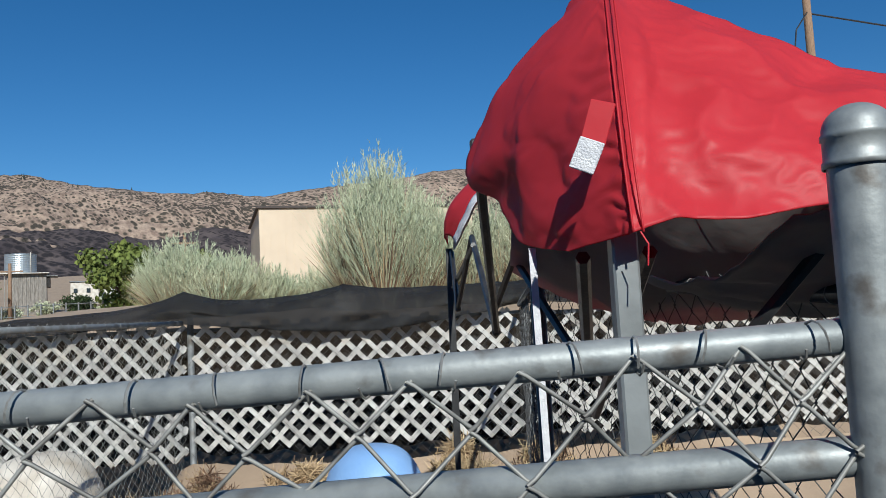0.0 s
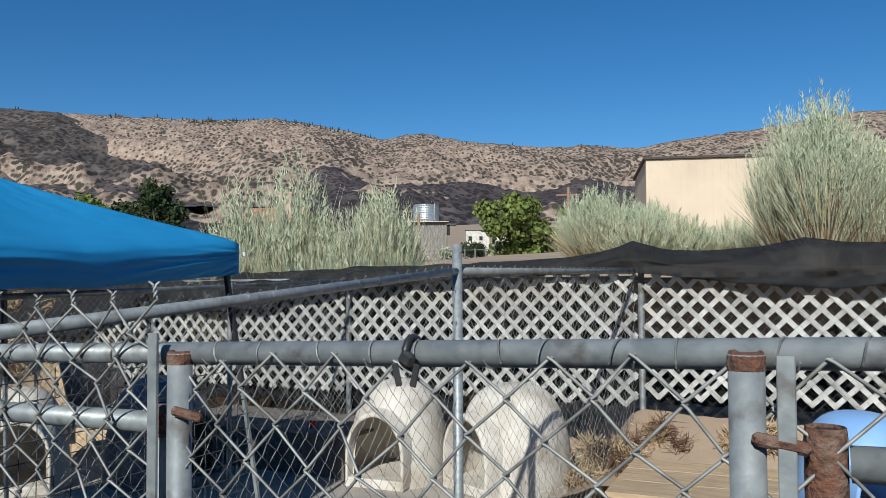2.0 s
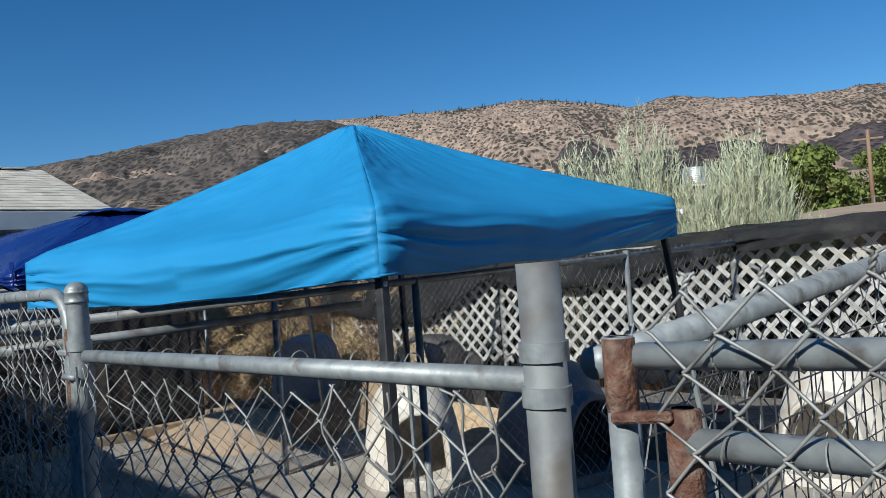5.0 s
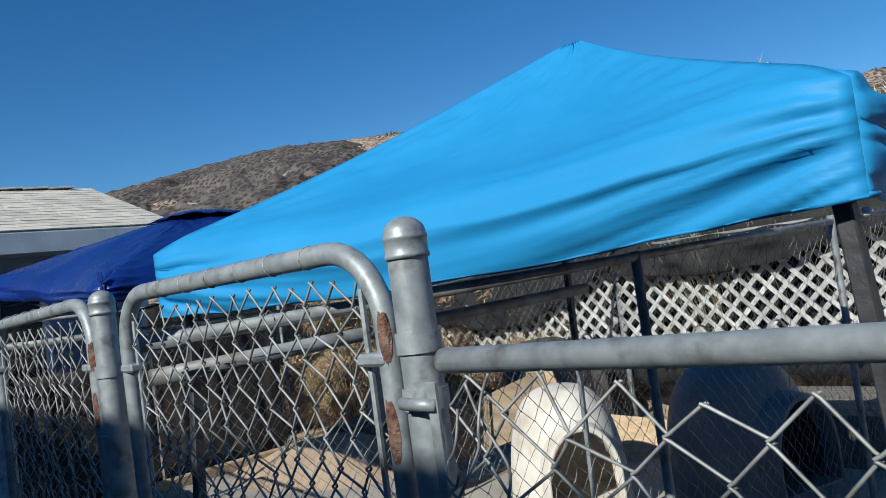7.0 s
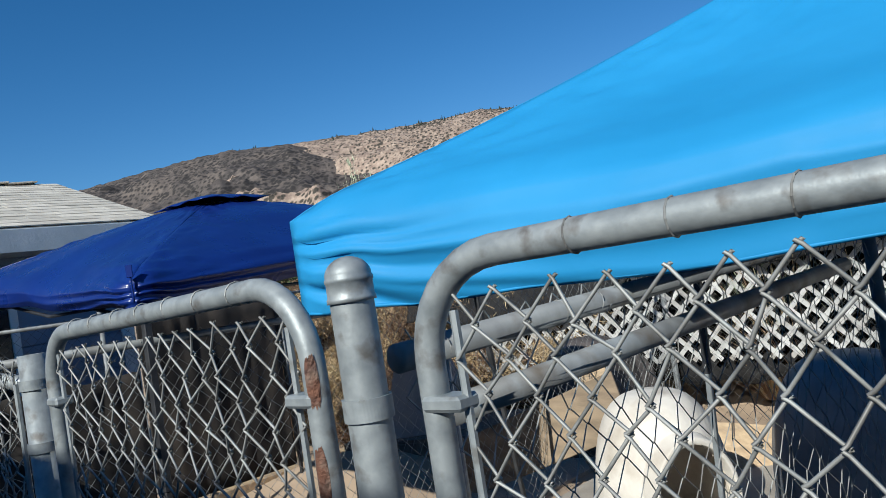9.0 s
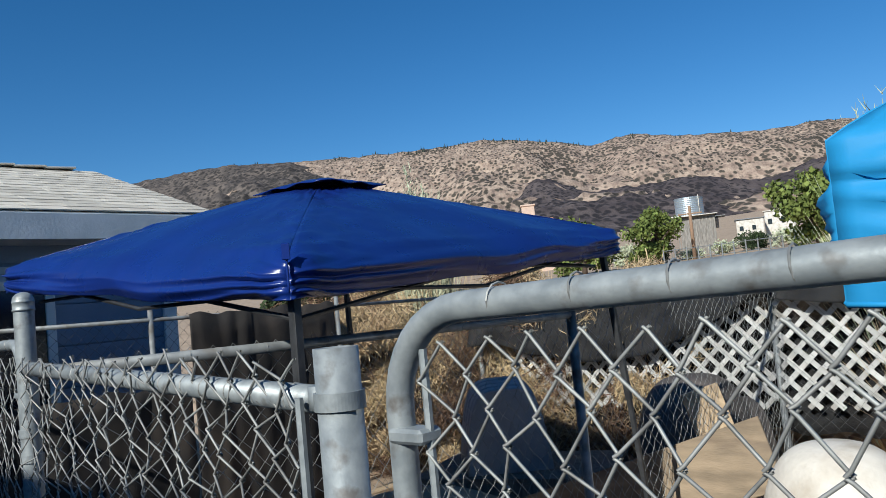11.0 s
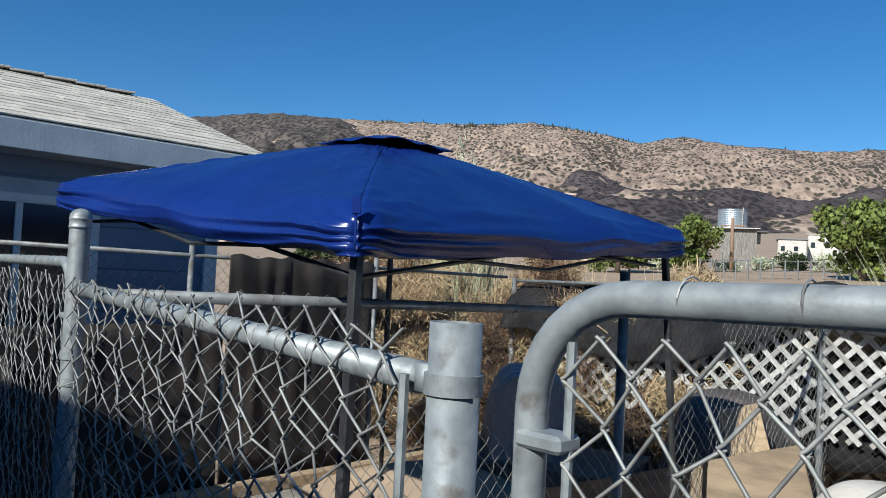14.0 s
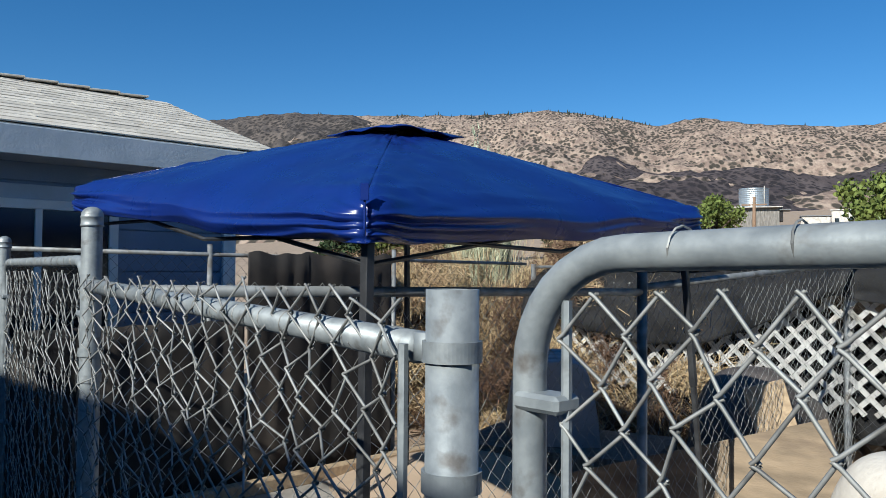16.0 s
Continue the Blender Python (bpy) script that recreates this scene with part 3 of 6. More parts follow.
# stretch in front of the bright blue canopy
f2 = thing("chain_link_fence", (-3.8, 0.88, 0.04), "grey chain link kennel front with sagging torn mesh", "fence", FENCE)
pb = post(f2, -3.04, 0.85, 1.70, 0.025, "open", GALV_DULL)
for z in (1.60, 1.55):
    band(pb, -3.04, 0.85, z, 0.0255)
hp = post(f2, -2.955, fy(-2.95), 1.615, 0.0165, "open", name="hinge_post")
Geo().lathe((-2.955, fy(-2.95), 1.565), [(0.017, -0.03), (0.0178, -0.02), (0.0178, 0.048), (0.012, 0.05)], 14).make("rusted_top", RUST, hp, "rusted top of the hinge post", smooth=True)
Geo().box((-2.92, fy(-2.95) - 0.02, 1.535), (0.07, 0.016, 0.012), pose(0, 0, 0, 0, -6, 0).to_3x3(), 0.003).make("hinge", RUST, hp, "rusted hinge")
rail(f2, (-3.06, 0.86, 1.564), (-4.47, 0.90, 1.550))
gp = post(f2, -4.51, 0.90, 1.73, 0.0258)
for z in (1.575, 1.505):
    band(gp, -4.51, 0.90, z, 0.0262, 0.026)
Geo().tube([(-4.51, 0.86, 1.505), (-4.455, 0.865, 1.503)], 0.008, 8).make("bolt", GALV, gp, smooth=True)
Geo().box((-4.462, 0.868, 1.20), (0.016, 0.006, 0.66), None, 0.001).make("tension_bar", GALV, f2)
link_mesh("mesh_fabric", (-3.08, 0.845), (-4.45, 0.88), (0.08, 0.08), (1.56, 1.535), f2, w=0.092, wob=0.005, seed=3, sag=0.03)
x = -3.12
while x > -4.4:
    tie(f2, x, fy(x) + 0.01, 1.575 + (x + 3.06) * 0.0163, 0.0155, (1, 0, 0), rng.uniform(-0.02, 0.02))
    x -= rng.uniform(0.06, 0.16)


def arched_gate(x0, x1, y0, y1, top, bottom, label, rr=0.0165, corner=0.11, seed=0, w=0.089, drop=0.0, hh=None):
    """A walk gate of bent tube with rounded top corners."""
    g = thing("chain_link_gate", ((x0 + x1) / 2, (y0 + y1) / 2, bottom), label, "gate", "walk gates")
    d = Vector((x1 - x0, y1 - y0, 0))
    ln = d.length
    d.normalize()
    o = Vector((x0, y0, 0))
    pts = [o + Vector((0, 0, bottom))]
    for t in np.linspace(0, math.pi / 2, 9):
        pts.append(o + d * (corner - corner * math.cos(t)) + Vector((0, 0, top - corner + corner * math.sin(t))))
    for t in np.linspace(math.pi / 2, 0, 9):
        pts.append(o + d * (ln - corner + corner * math.cos(t)) + Vector((0, 0, top + drop - corner + corner * math.sin(t))))
    pts.append(o + d * ln + Vector((0, 0, bottom)))
    Geo().tube(pts, rr, 14).make("gate_frame", GALV, g, smooth=True)
    Geo().tube([o + Vector((0, 0, bottom)), o + d * ln + Vector((0, 0, bottom))], rr, 12).make("bottom_rail", GALV, g, smooth=True)
    a, b = o + d * 0.045, o + d * (ln - 0.045)
    for e in (a, b):
        Geo().tube([e + Vector((0, 0, bottom)), e + Vector((0, 0, top - 0.055))], 0.005, 6).make("tension_bar", GALV, g)
    for e, sx in ((o, 1), (o + d * ln, -1)):
        for z in (top - 0.15, top - 0.7):
            Geo().box(e + d * (0.022 * sx) + Vector((0, -0.002, z)), (0.055, 0.036, 0.017), Matrix.Rotation(math.atan2(d.y, d.x), 3, "Z"), 0.004).make("clamp", GALV, g, "steel clamp band")
    link_mesh("mesh_fabric", (a.x, a.y), (b.x, b.y), (bottom, bottom), (top - 0.035, top + drop - 0.035), g, w=w, seed=seed, hh=w * 1.3)
    for k in range(int(ln / 0.1) - 2):
        q = o + d * (corner + 0.05 + k * 0.1)
        tie(g, q.x, q.y, top + drop * (k * 0.1 / ln), rr, d, rng.uniform(-0.015, 0.015))
    return g


g1 = arched_gate(-4.575, -5.44, 0.905, 0.915, 1.705, 0.12, "galvanised chain link walk gate with rounded corners", seed=11, w=0.058)
g2 = arched_gate(-5.655, -6.575, 0.925, 0.965, 1.708, 0.12, "galvanised chain link walk gate with rounded corners and rust streaks", seed=12, w=0.06, drop=-0.012)


def rust_patch(parent, x, y, z0, z1, r, a0, a1, label):
    """A flaking rust stain on one side of a tube."""
    def fn(u, v):
        a = a0 + (a1 - a0) * (0.5 + (u - 0.5) * math.sin(math.pi * (0.06 + 0.88 * v)) ** 0.4)
        k = 1 + 0.04 * noise.noise((u * 5, v * 9, x))
        return (x + r * k * math.cos(a), y + r * k * math.sin(a), z0 + (z1 - z0) * v + 0.006 * noise.noise((u * 6, x, v)))
    Geo().grid(fn, 10, 16).make("rust_patch", RUST, parent, label, smooth=True)


for gg, xx, yy in ((g1, -4.575, 0.905), (g2, -5.655, 0.925)):
    rust_patch(gg, xx, yy, 1.55, 1.615, 0.0170, -1.5, -0.4, "rust stain on the gate frame")
    rust_patch(gg, xx, yy, 1.42, 1.50, 0.0170, -1.9, -0.7, "rust stain on the gate frame")
f3 = thing("chain_link_fence", (-6.0, 0.94, 0.04), "galvanised gate posts between the walk gates", "fence", FENCE)
gp2 = post(f3, -5.548, 0.912, 1.725, 0.0262)
for z in (1.55, 1.40):
    band(gp2, -5.548, 0.912, z, 0.0266, 0.026)
gp3 = post(f3, -6.68, 0.965, 1.66, 0.0285, "open")
for z in (1.595, 1.46):
    band(gp3, -6.68, 0.965, z, 0.0290, 0.022)
f4 = thing("chain_link_fence", (-7.5, 1.1, 0.04), "galvanised chain link fence with ragged wire ends along the top", "fence", FENCE)
lp = post(f4, -8.32, 1.215, 1.845, 0.0275)
for z in (1.45, 1.38):
    band(lp, -8.32, 1.215, z, 0.028)
rail(f4, (-6.74, 0.975, 1.594), (-8.30, 1.205, 1.632), 0.0185)
Geo().lathe((-6.72, 0.972, 1.582), [(0.006, -0.0), (0.019, 0.0), (0.019, 0.03), (0.006, 0.03)], 14).make("rail_end", GALV, f4, smooth=True)
Geo().tube([(-6.735, 0.945, 1.60), (-6.735, 0.945, 0.1)], 0.006, 6).make("tension_bar", GALV, f4)
link_mesh("mesh_fabric", (-6.75, 0.955), (-8.28, 1.18), (0.08, 0.08), (1.655, 1.66), f4, hh=0.072, w=0.078, r=0.0020, wob=0.005, seed=13)
for k in range(17):
    t = (k + 0.5) / 17
    tie(f4, -6.74 - 1.56 * t, 0.975 + 0.23 * t, 1.594 + 0.038 * t, 0.0185, (1, -0.15, 0), rng.uniform(-0.02, 0.02))
g3 = arched_gate(-8.40, -10.0, 1.235, 1.48, 1.70, 0.12, "galvanised chain link walk gate beside the last kennel", seed=14, w=0.08)
f5 = thing("chain_link_fence", (-10.5, 1.6, 0.04), "galvanised chain link fence towards the house", "fence", FENCE)
post(f5, -10.1, 1.5, 1.82, 0.027)
rail(f5, (-10.1, 1.5, 1.62), (-11.6, 1.75, 1.64))
post(f5, -11.62, 1.75, 1.82, 0.027)
link_mesh("mesh_fabric", (-10.1, 1.49), (-11.6, 1.74), (0.1, 0.1), (1.64, 1.66), f5, w=0.08, seed=15)


def divider(x0, y0, z0, x1, y1, z1, label, posts=(), mat=None, wire=None, seed=0, w=0.085, lo=0.08, rr=0.0155, over=0.03):
    mat = mat or GALV
    f = thing("chain_link_fence", ((x0 + x1) / 2, (y0 + y1) / 2, 0.04), label, "fence", "chain link dividers between the kennels")
    rail(f, (x0, y0, z0), (x1, y1, z1), rr, mat)
    for t, top, r in posts:
        post(f, x0 + (x1 - x0) * t, y0 + (y1 - y0) * t, top, r, "open", mat)
    link_mesh("mesh_fabric", (x0, y0 + 0.01), (x1, y1), (lo, lo), (z0 + over, z1 + over), f, mat=wire or WIRE, w=w, r=0.0014, seed=seed, fine=False)
    for k in range(int(abs(y1 - y0) / 0.22)):
        t = (k + rng.random()) / int(abs(y1 - y0) / 0.22)
        tie(f, x0 + (x1 - x0) * t, y0 + (y1 - y0) * t, z0 + (z1 - z0) * t, rr, (x1 - x0, y1 - y0, 0), rng.uniform(-0.03, 0.03))
    return f


divider(0.22, 0.86, 1.70, -0.09, 3.43, 1.86, "black painted chain link divider under the red canopy", [(1.0, 1.9, 0.03)], BLACKPIPE, WIRE_DARK, 21, rr=0.019)
divider(-0.09, 3.43, 1.86, 0.15, 6.85, 1.80, "black painted chain link divider under the red canopy", [], BLACKPIPE, WIRE_DARK, 22, rr=0.019)
divider(-3.03, 0.93, 1.575, -2.925, 3.85, 1.775, "galvanised chain link divider with a tall mid post", [(1.0, 1.915, 0.0265)], GALV, WIRE, 23, rr=0.02)
divider(-2.925, 3.85, 1.775, -2.66, 6.8, 1.79, "galvanised chain link divider with a tall mid post", [], GALV_DULL, WIRE, 24, rr=0.02)
d2 = divider(-5.56, 0.98, 1.595, -5.50, 6.8, 1.72, "dull chain link divider beneath the blue canopy", [(0.35, 1.66, 0.02), (0.7, 1.72, 0.02)], GALV_DULL, WIRE, 25, rr=0.019)
rail(d2, (-5.52, 0.99, 1.52), (-5.50, 2.6, 1.55), 0.019, GALV_DULL, "middle_rail")
divider(-8.32, 1.28, 1.615, -8.28, 3.95, 1.575, "galvanised chain link divider behind the navy canopy", [(1.0, 1.785, 0.0265)], GALV_DULL, WIRE, 26, rr=0.019)
divider(-8.28, 3.95, 1.60, -8.20, 6.8, 1.76, "galvanised chain link divider with a tall middle post", [], GALV_DULL, WIRE, 28, rr=0.019)
divider(-11.6, 1.8, 1.80, -11.4, 6.8, 1.75, "dark chain link divider beside the house", [(0.3, 1.86, 0.02), (0.65, 1.86, 0.02)], GALV_DULL, WIRE_DARK, 27)

def welded_panel():
    """Dark welded wire with square openings, tied along the divider."""
    t = thing("welded_wire_panel", (-3.0, 1.55, 0.1), "dark rusty welded wire panel with square openings on the divider", "wire panel")
    for k in range(26):
        y = 0.97 + 0.052 * k
        Geo().tube([(-3.012 + 0.002 * (k % 3), y, 0.1), (-3.008, y, 1.50)], 0.0016, 4).make("upright_wire", WIRE_DARK, t)
    for k in range(28):
        z = 0.12 + 0.052 * k
        Geo().tube([(-3.014, 0.97, z), (-2.99, 2.27, z)], 0.0016, 4).make("cross_wire", WIRE_DARK, t)


welded_panel()


def loose_wire(x, y, z, n, drop, side, seed):
    """A sprung length of torn mesh wire hanging off the rail."""
    g = random.Random(seed)
    pts = [Vector((x, y, z))]
    for k in range(n):
        pts.append(pts[-1] + Vector((side * g.uniform(-0.012, 0.03), g.uniform(-0.012, 0.010), -drop / n * g.uniform(0.4, 1.6))))
    pts.append(pts[-1] + Vector((side * 0.02, -0.012, 0.018)))
    Geo().tube([poly(pts, k / 30) for k in range(31)], 0.0019, 6).make("loose_wire", WIRE, f2, "torn wire sprung from the mesh", smooth=True)


for q in ((-3.12, 0.835, 1.545, 5, 0.16, -1, 1), (-3.20, 0.838, 1.55, 6, 0.22, 1, 2), (-3.30, 0.838, 1.54, 5, 0.14, -1, 3), (-3.42, 0.84, 1.545, 7, 0.25, 1, 4), (-4.40, 0.862, 1.53, 6, 0.20, 1, 5), (-4.36, 0.86, 1.54, 6, 0.16, -1, 6), (-4.42, 0.865, 1.50, 5, 0.12, 1, 7)):
    loose_wire(*q)


# ---- back fence: posts, chain link, white lattice, shade cloth ----
YB = 6.9


def latt_lo(x):
    return 0.76 + 0.03 * math.sin(x * 1.3) if x > -2.6 else 0.66 - 0.004 * (x + 2.6)


def back_fence():
    f = thing("back_fence", (-5.5, YB, 0.05), "dark chain link back fence of the kennels with posts", "fence")
    for x, top in ((2.9, 1.9), (0.2, 1.9), (-2.63, 1.86), (-5.6, 1.8), (-8.3, 1.75), (-11.4, 1.75)):
        post(f, x, YB + 0.03, top, 0.027, "open", GALV_DULL)
    for a, b in ((2.9, 0.2), (0.2, -2.63), (-2.63, -5.6), (-5.6, -8.3), (-8.3, -11.4)):
        rail(f, (a, YB + 0.03, 1.74), (b, YB + 0.03, 1.72), 0.016, GALV_DULL)
    link_mesh("mesh_fabric", (2.9, YB - 0.05), (-11.4, YB - 0.05), (0.06, 0.06), (1.7, 1.66), f, mat=WIRE_DARK, w=0.11, r=0.0014, seed=31, fine=False)


back_fence()


def lattice_panel(x0, x1, zlo, zhi, pitch=0.168, wid=0.040, seed=0):
    """Crossed diagonal slats, two layers thick."""
    t = thing("lattice_panel", ((x0 + x1) / 2, YB, zlo), "white painted diagonal wood lattice panel, dusty and worn", "lattice", "white lattice panels")
    w, h = abs(x1 - x0), zhi - zlo
    xl = min(x0, x1)
    n = int((w + h) / pitch) + 1
    for layer, sgn in ((0, 1), (1, -1)):
        for i in range(n):
            c = (i + 0.5) * pitch
            s0, s1 = max(0, c - w), min(h, c)
            if s1 - s0 < 0.05:
                continue
            a0, a1 = c - s0, c - s1
            if sgn < 0:
                a0, a1 = w - a0, w - a1
            yy = YB - 0.012 + 0.009 * layer
            p, q = Vector((xl + a0, yy, zlo + s0)), Vector((xl + a1, yy, zlo + s1))
            d = q - p
            g = Geo().box((0, 0, 0), (d.length + wid, 0.007, wid))
            ob = g.make("slat", LATTICE)
            m = Matrix.Translation((p + q) / 2 + Vector((0, rng.uniform(-0.002, 0.002), 0))) @ Matrix.Rotation(-math.atan2(d.z, d.x) + radians(rng.uniform(-0.6, 0.6)), 4, "Y")
            ob.parent = t
            ob.matrix_world = m
            ob.matrix_parent_inverse = t.matrix_world.inverted()
            ob.matrix_basis = m


for a, b, lo, hi in ((2.9, 0.26, 0.74, 1.72), (0.12, -2.58, 0.74, 1.76), (-2.68, -5.56, 0.66, 1.76), (-5.64, -8.26, 0.62, 1.68), (-8.34, -10.88, 0.62, 1.55)):
    lattice_panel(a, b, lo, hi)


def shade_cloth():
    """A strip of black netting draped over the top of the back fence."""
    def top(x):
        pk = 0.0
        for c, h in ((-2.75, 0.14), (-1.35, 0.10), (-5.5, 0.02), (-8.3, 0.05)):
            pk += h * math.exp(-abs(x - c) / 0.28)
        return 1.93 + pk - 0.03 * max(0, -2.8 - x) * 0.9 + 0.03 * max(0, x + 2.7)

    def low(x):
        droop = 0.14 * max(0, math.sin(math.pi * min(max((-2.75 - x) / -2.9, 0), 1))) if x > -2.75 else 0
        l = 1.80 - 0.055 * max(0, -2.75 - x) if x < -2.75 else 1.80 - droop
        if x < -5.6:
            l -= 0.16 * abs(math.sin((x + 5.6) * 1.15))
        if x < -8.4:
            l -= 0.22 * abs(math.sin((x + 8.4) * 1.0))
        return l

    def fn(u, v):
        x = 2.9 - 14.3 * u
        t, l = top(x), low(x)
        z = t + (l - t) * v
        y = YB - 0.10 + 0.32 * (1 - v) ** 4 - 0.04 * v
        y += 0.03 * math.sin(x * 9 + v * 7) * v + 0.05 * noise.noise((x * 3, v * 3, 0))
        z += 0.018 * noise.noise((x * 4, v * 6, 7)) + 0.012 * math.sin(v * 14 + x * 3) * v
        return (x, y, z)
    ob = Geo().grid(fn, 360, 22).make("shade_cloth", SHADE, smooth=True, thick=0.003)
    tagged(ob, "black shade netting draped and sagging along the back fence", "shade cloth")


shade_cloth()


def backing_cloth():
    """The same netting hung down behind the lattice, slack and gapped at the foot. Its black also stands for the shaded
    dirt and brush there.
    """
    def fn(u, v):
        x = 2.9 - 13.78 * u
        lo = (0.40 if x < -4.5 else 0.68) + 0.15 * noise.noise((x * 0.8, 0, 3)) + 0.06 * noise.noise((x * 4, 0, 5))
        z = 1.74 + (lo - 1.74) * v
        return (x, YB + 0.10 + 0.05 * noise.noise((x * 2.5, v * 3, 1)) + 0.02 * math.sin(x * 11), z)
    ob = Geo().grid(fn, 240, 14).make("backing_cloth", SHADE, smooth=True, thick=0.003)
    tagged(ob, "black shade netting behind the white lattice, also standing for shaded dirt and brush", "shade cloth")


backing_cloth()


# ---- canopies ----
def fabric(corners, apex, val, parent, mat, sag=0.07, inward=0.03, wr=0.03, seed=0, edge_sag=0.05):
    """Four roof panels running over the eave into hanging edge strips, with taut creases pulled towards the corners."""
    C = [Vector(c) for c in corners]
    A = Vector(apex)
    for i in range(4):
        p, q = C[i], C[(i + 1) % 4]
        out = (((p + q) / 2) - A)
        out.z = 0
        out.normalize()
        span = (q - p).length

        def crease(u, s, i=i, span=span):
            """Folds fanning out of the two corners; s: metres below the eave (negative on the roof)."""
            d = min(u, 1 - u) * span
            side = 0 if u < 0.5 else 9
            near = math.exp(-d / 0.55)
            fan = (s - 0.07) / (0.10 + 0.30 * d)
            a = 0.5 - abs(noise.noise((fan * 3.4 + side, d * 0.8, i * 5.3 + seed)))
            b = 0.5 - abs(noise.noise((fan * 6.5 + side, d * 1.3, i * 3.1 + seed + 4)))
            along = 0.5 - abs(noise.noise((u * 2.0 + seed, s * 8.0, i * 2.2)))
            w = math.exp(-((s - 0.06) / 0.20) ** 2)
            return min(1, d / 0.07) * wr * w * ((0.25 + 1.25 * near) * (1.5 * a + 0.7 * b) + 0.7 * along)

        def roof(u, v, p=p, q=q, i=i, out=out):
            e = p.lerp(q, u)
            r = 0.03 + 0.97 * v
            w = A.lerp(e, r)
            mid = 4 * u * (1 - u)
            w.z -= sag * math.sin(math.pi * r) * (0.35 + mid)
            w.z -= edge_sag * mid * r ** 3
            w.z += noise.noise((u * 5 + seed, r * 2.2, i * 3.1)) * wr * 0.8 * r * (0.35 + 0.65 * mid)
            # small puckers where a panel meets its hip seam
            hip = math.exp(-min(u, 1 - u) * span * r / 0.07)
            tied = min(1, min(u, 1 - u) * span * r / 0.03)
            w.z += 0.004 * tied * hip * math.sin(r * 70 + 5 * noise.noise((r * 9, seed, i)))
            w.z += 0.012 * tied * math.exp(-min(u, 1 - u) * span * r / 0.25) * noise.noise((u * 18, r * 16, i + seed))
            w += out * 0.06 * r ** 6 * mid * -1
            return w

        def cloth(u, v, roof=roof, i=i, out=out):
            if v <= 0.6:
                t = v / 0.6
                w = roof(u, t)
                s = (t - 1) * (C[i] - A).length * 0.8
                w += (out * 0.45 + Vector((0, 0, 0.9))) * crease(u, s) * 0.55 if t > 0.4 else Vector()
                # the fold over the eave is soft
                w.z -= 0.018 * max(0, (t - 0.9) / 0.1) ** 2
                return w
            k = (v - 0.6) / 0.4
            w = roof(u, 1.0)
            mid = 4 * u * (1 - u)
            h = val * (1 - 0.12 * mid)
            w.z -= 0.018 + (h - 0.018) * k
            c = crease(u, h * k)
            w += (out * 0.45 + Vector((0, 0, 0.9))) * c * 0.55 * (1 - min(1, k * 5)) + out * c * min(1, k * 5)
            w += out * (0.012 * min(1, k * 4) - inward * k * k) * min(1, min(u, 1 - u) * span / 0.15)
            return w
        Geo().grid(cloth, 84, 75).make("canopy_panel", mat, parent, smooth=True, thick=0.003)
        hem = [cloth(u / 40, 1.0) + Vector((0, 0, 0.004)) for u in range(41)]
        Geo().tube(hem, 0.004, 5).make("hem", mat, parent, smooth=True)


def truss(parent, p, q, drop=0.28, n=2, mat=None, r=0.009):
    """Folding scissor bars between two legs."""
    p, q = Vector(p), Vector(q)
    dz = Vector((0, 0, drop))
    for k in range(n):
        a, b = p.lerp(q, k / n), p.lerp(q, (k + 1) / n)
        for s, e in ((a, b - dz), (a - dz, b)):
            d = (e - s)
            Geo().tube([s, e], r, 6).make("truss_bar", mat or BLACKPIPE, parent)


def leg(parent, top, foot, r=0.016, mat=None, lower=None):
    top, foot = Vector(top), Vector(foot)
    m = top.lerp(foot, 0.45)
    d = foot - top
    rot = Vector((0, 0, -1)).rotation_difference(d).to_matrix()
    g = Geo().box(top.lerp(m, 0.5), (2 * r, 2 * r, (m - top).length), rot, 0.003)
    ob = g.make("leg", mat or BLACKPIPE, parent)
    Geo().box(m.lerp(foot, 0.5), (1.6 * r, 1.6 * r, (foot - m).length), rot, 0.003).make("inner_leg", lower or mat or BLACKPIPE, ob)
    Geo().box(foot + Vector((0, 0, 0.006)), (0.07, 0.07, 0.01), None, 0.002).make("foot", BLACKPIPE, ob)
    return ob


def canopy(name_label, corners, apex, val, mat, legs, group="pop-up canopies", legmat=None, seed=0, sag=0.07, wr=0.03, edge_sag=0.05):
    c = [Vector(k) for k in corners]
    ctr = sum(c, Vector()) / 4
    t = thing("pop_up_canopy", (ctr.x, ctr.y, 0.05), name_label, "canopy", group)
    fabric(corners, apex, val, t, mat, sag=sag, wr=wr, seed=seed, edge_sag=edge_sag)
    for k, (tp, ft) in enumerate(zip(c, legs)):
        ins = (ctr - tp)
        ins.z = 0
        ins = ins.normalized() * 0.10
        leg(t, tp + ins + Vector((0, 0, -0.09)), Vector(ft), mat=legmat[0] if legmat else None, lower=legmat[1] if legmat else None)
    for i in range(4):
        a, b = c[i].copy(), c[(i + 1) % 4].copy()
        for w in (a, b):
            ins = (ctr - w)
            ins.z = 0
            w += ins.normalized() * 0.15 - Vector((0, 0, 0.10))
        truss(t, a, b, 0.09)
    return t


blue = canopy("bright blue pop-up canopy with drooping wrinkled edge strips",
              [(-4.20, 1.62, 1.90), (-4.58, 4.06, 1.985), (-6.50, 3.80, 1.96), (-6.19, 1.33, 1.865)], (-5.30, 2.47, 2.39), 0.215, BLUE,
              [(-4.08, 1.52, 0.05), (-4.50, 4.22, 0.05), (-6.62, 3.92, 0.05), (-6.08, 1.25, 0.05)], legmat=(BLACKPIPE, ALUM), seed=3, wr=0.026)
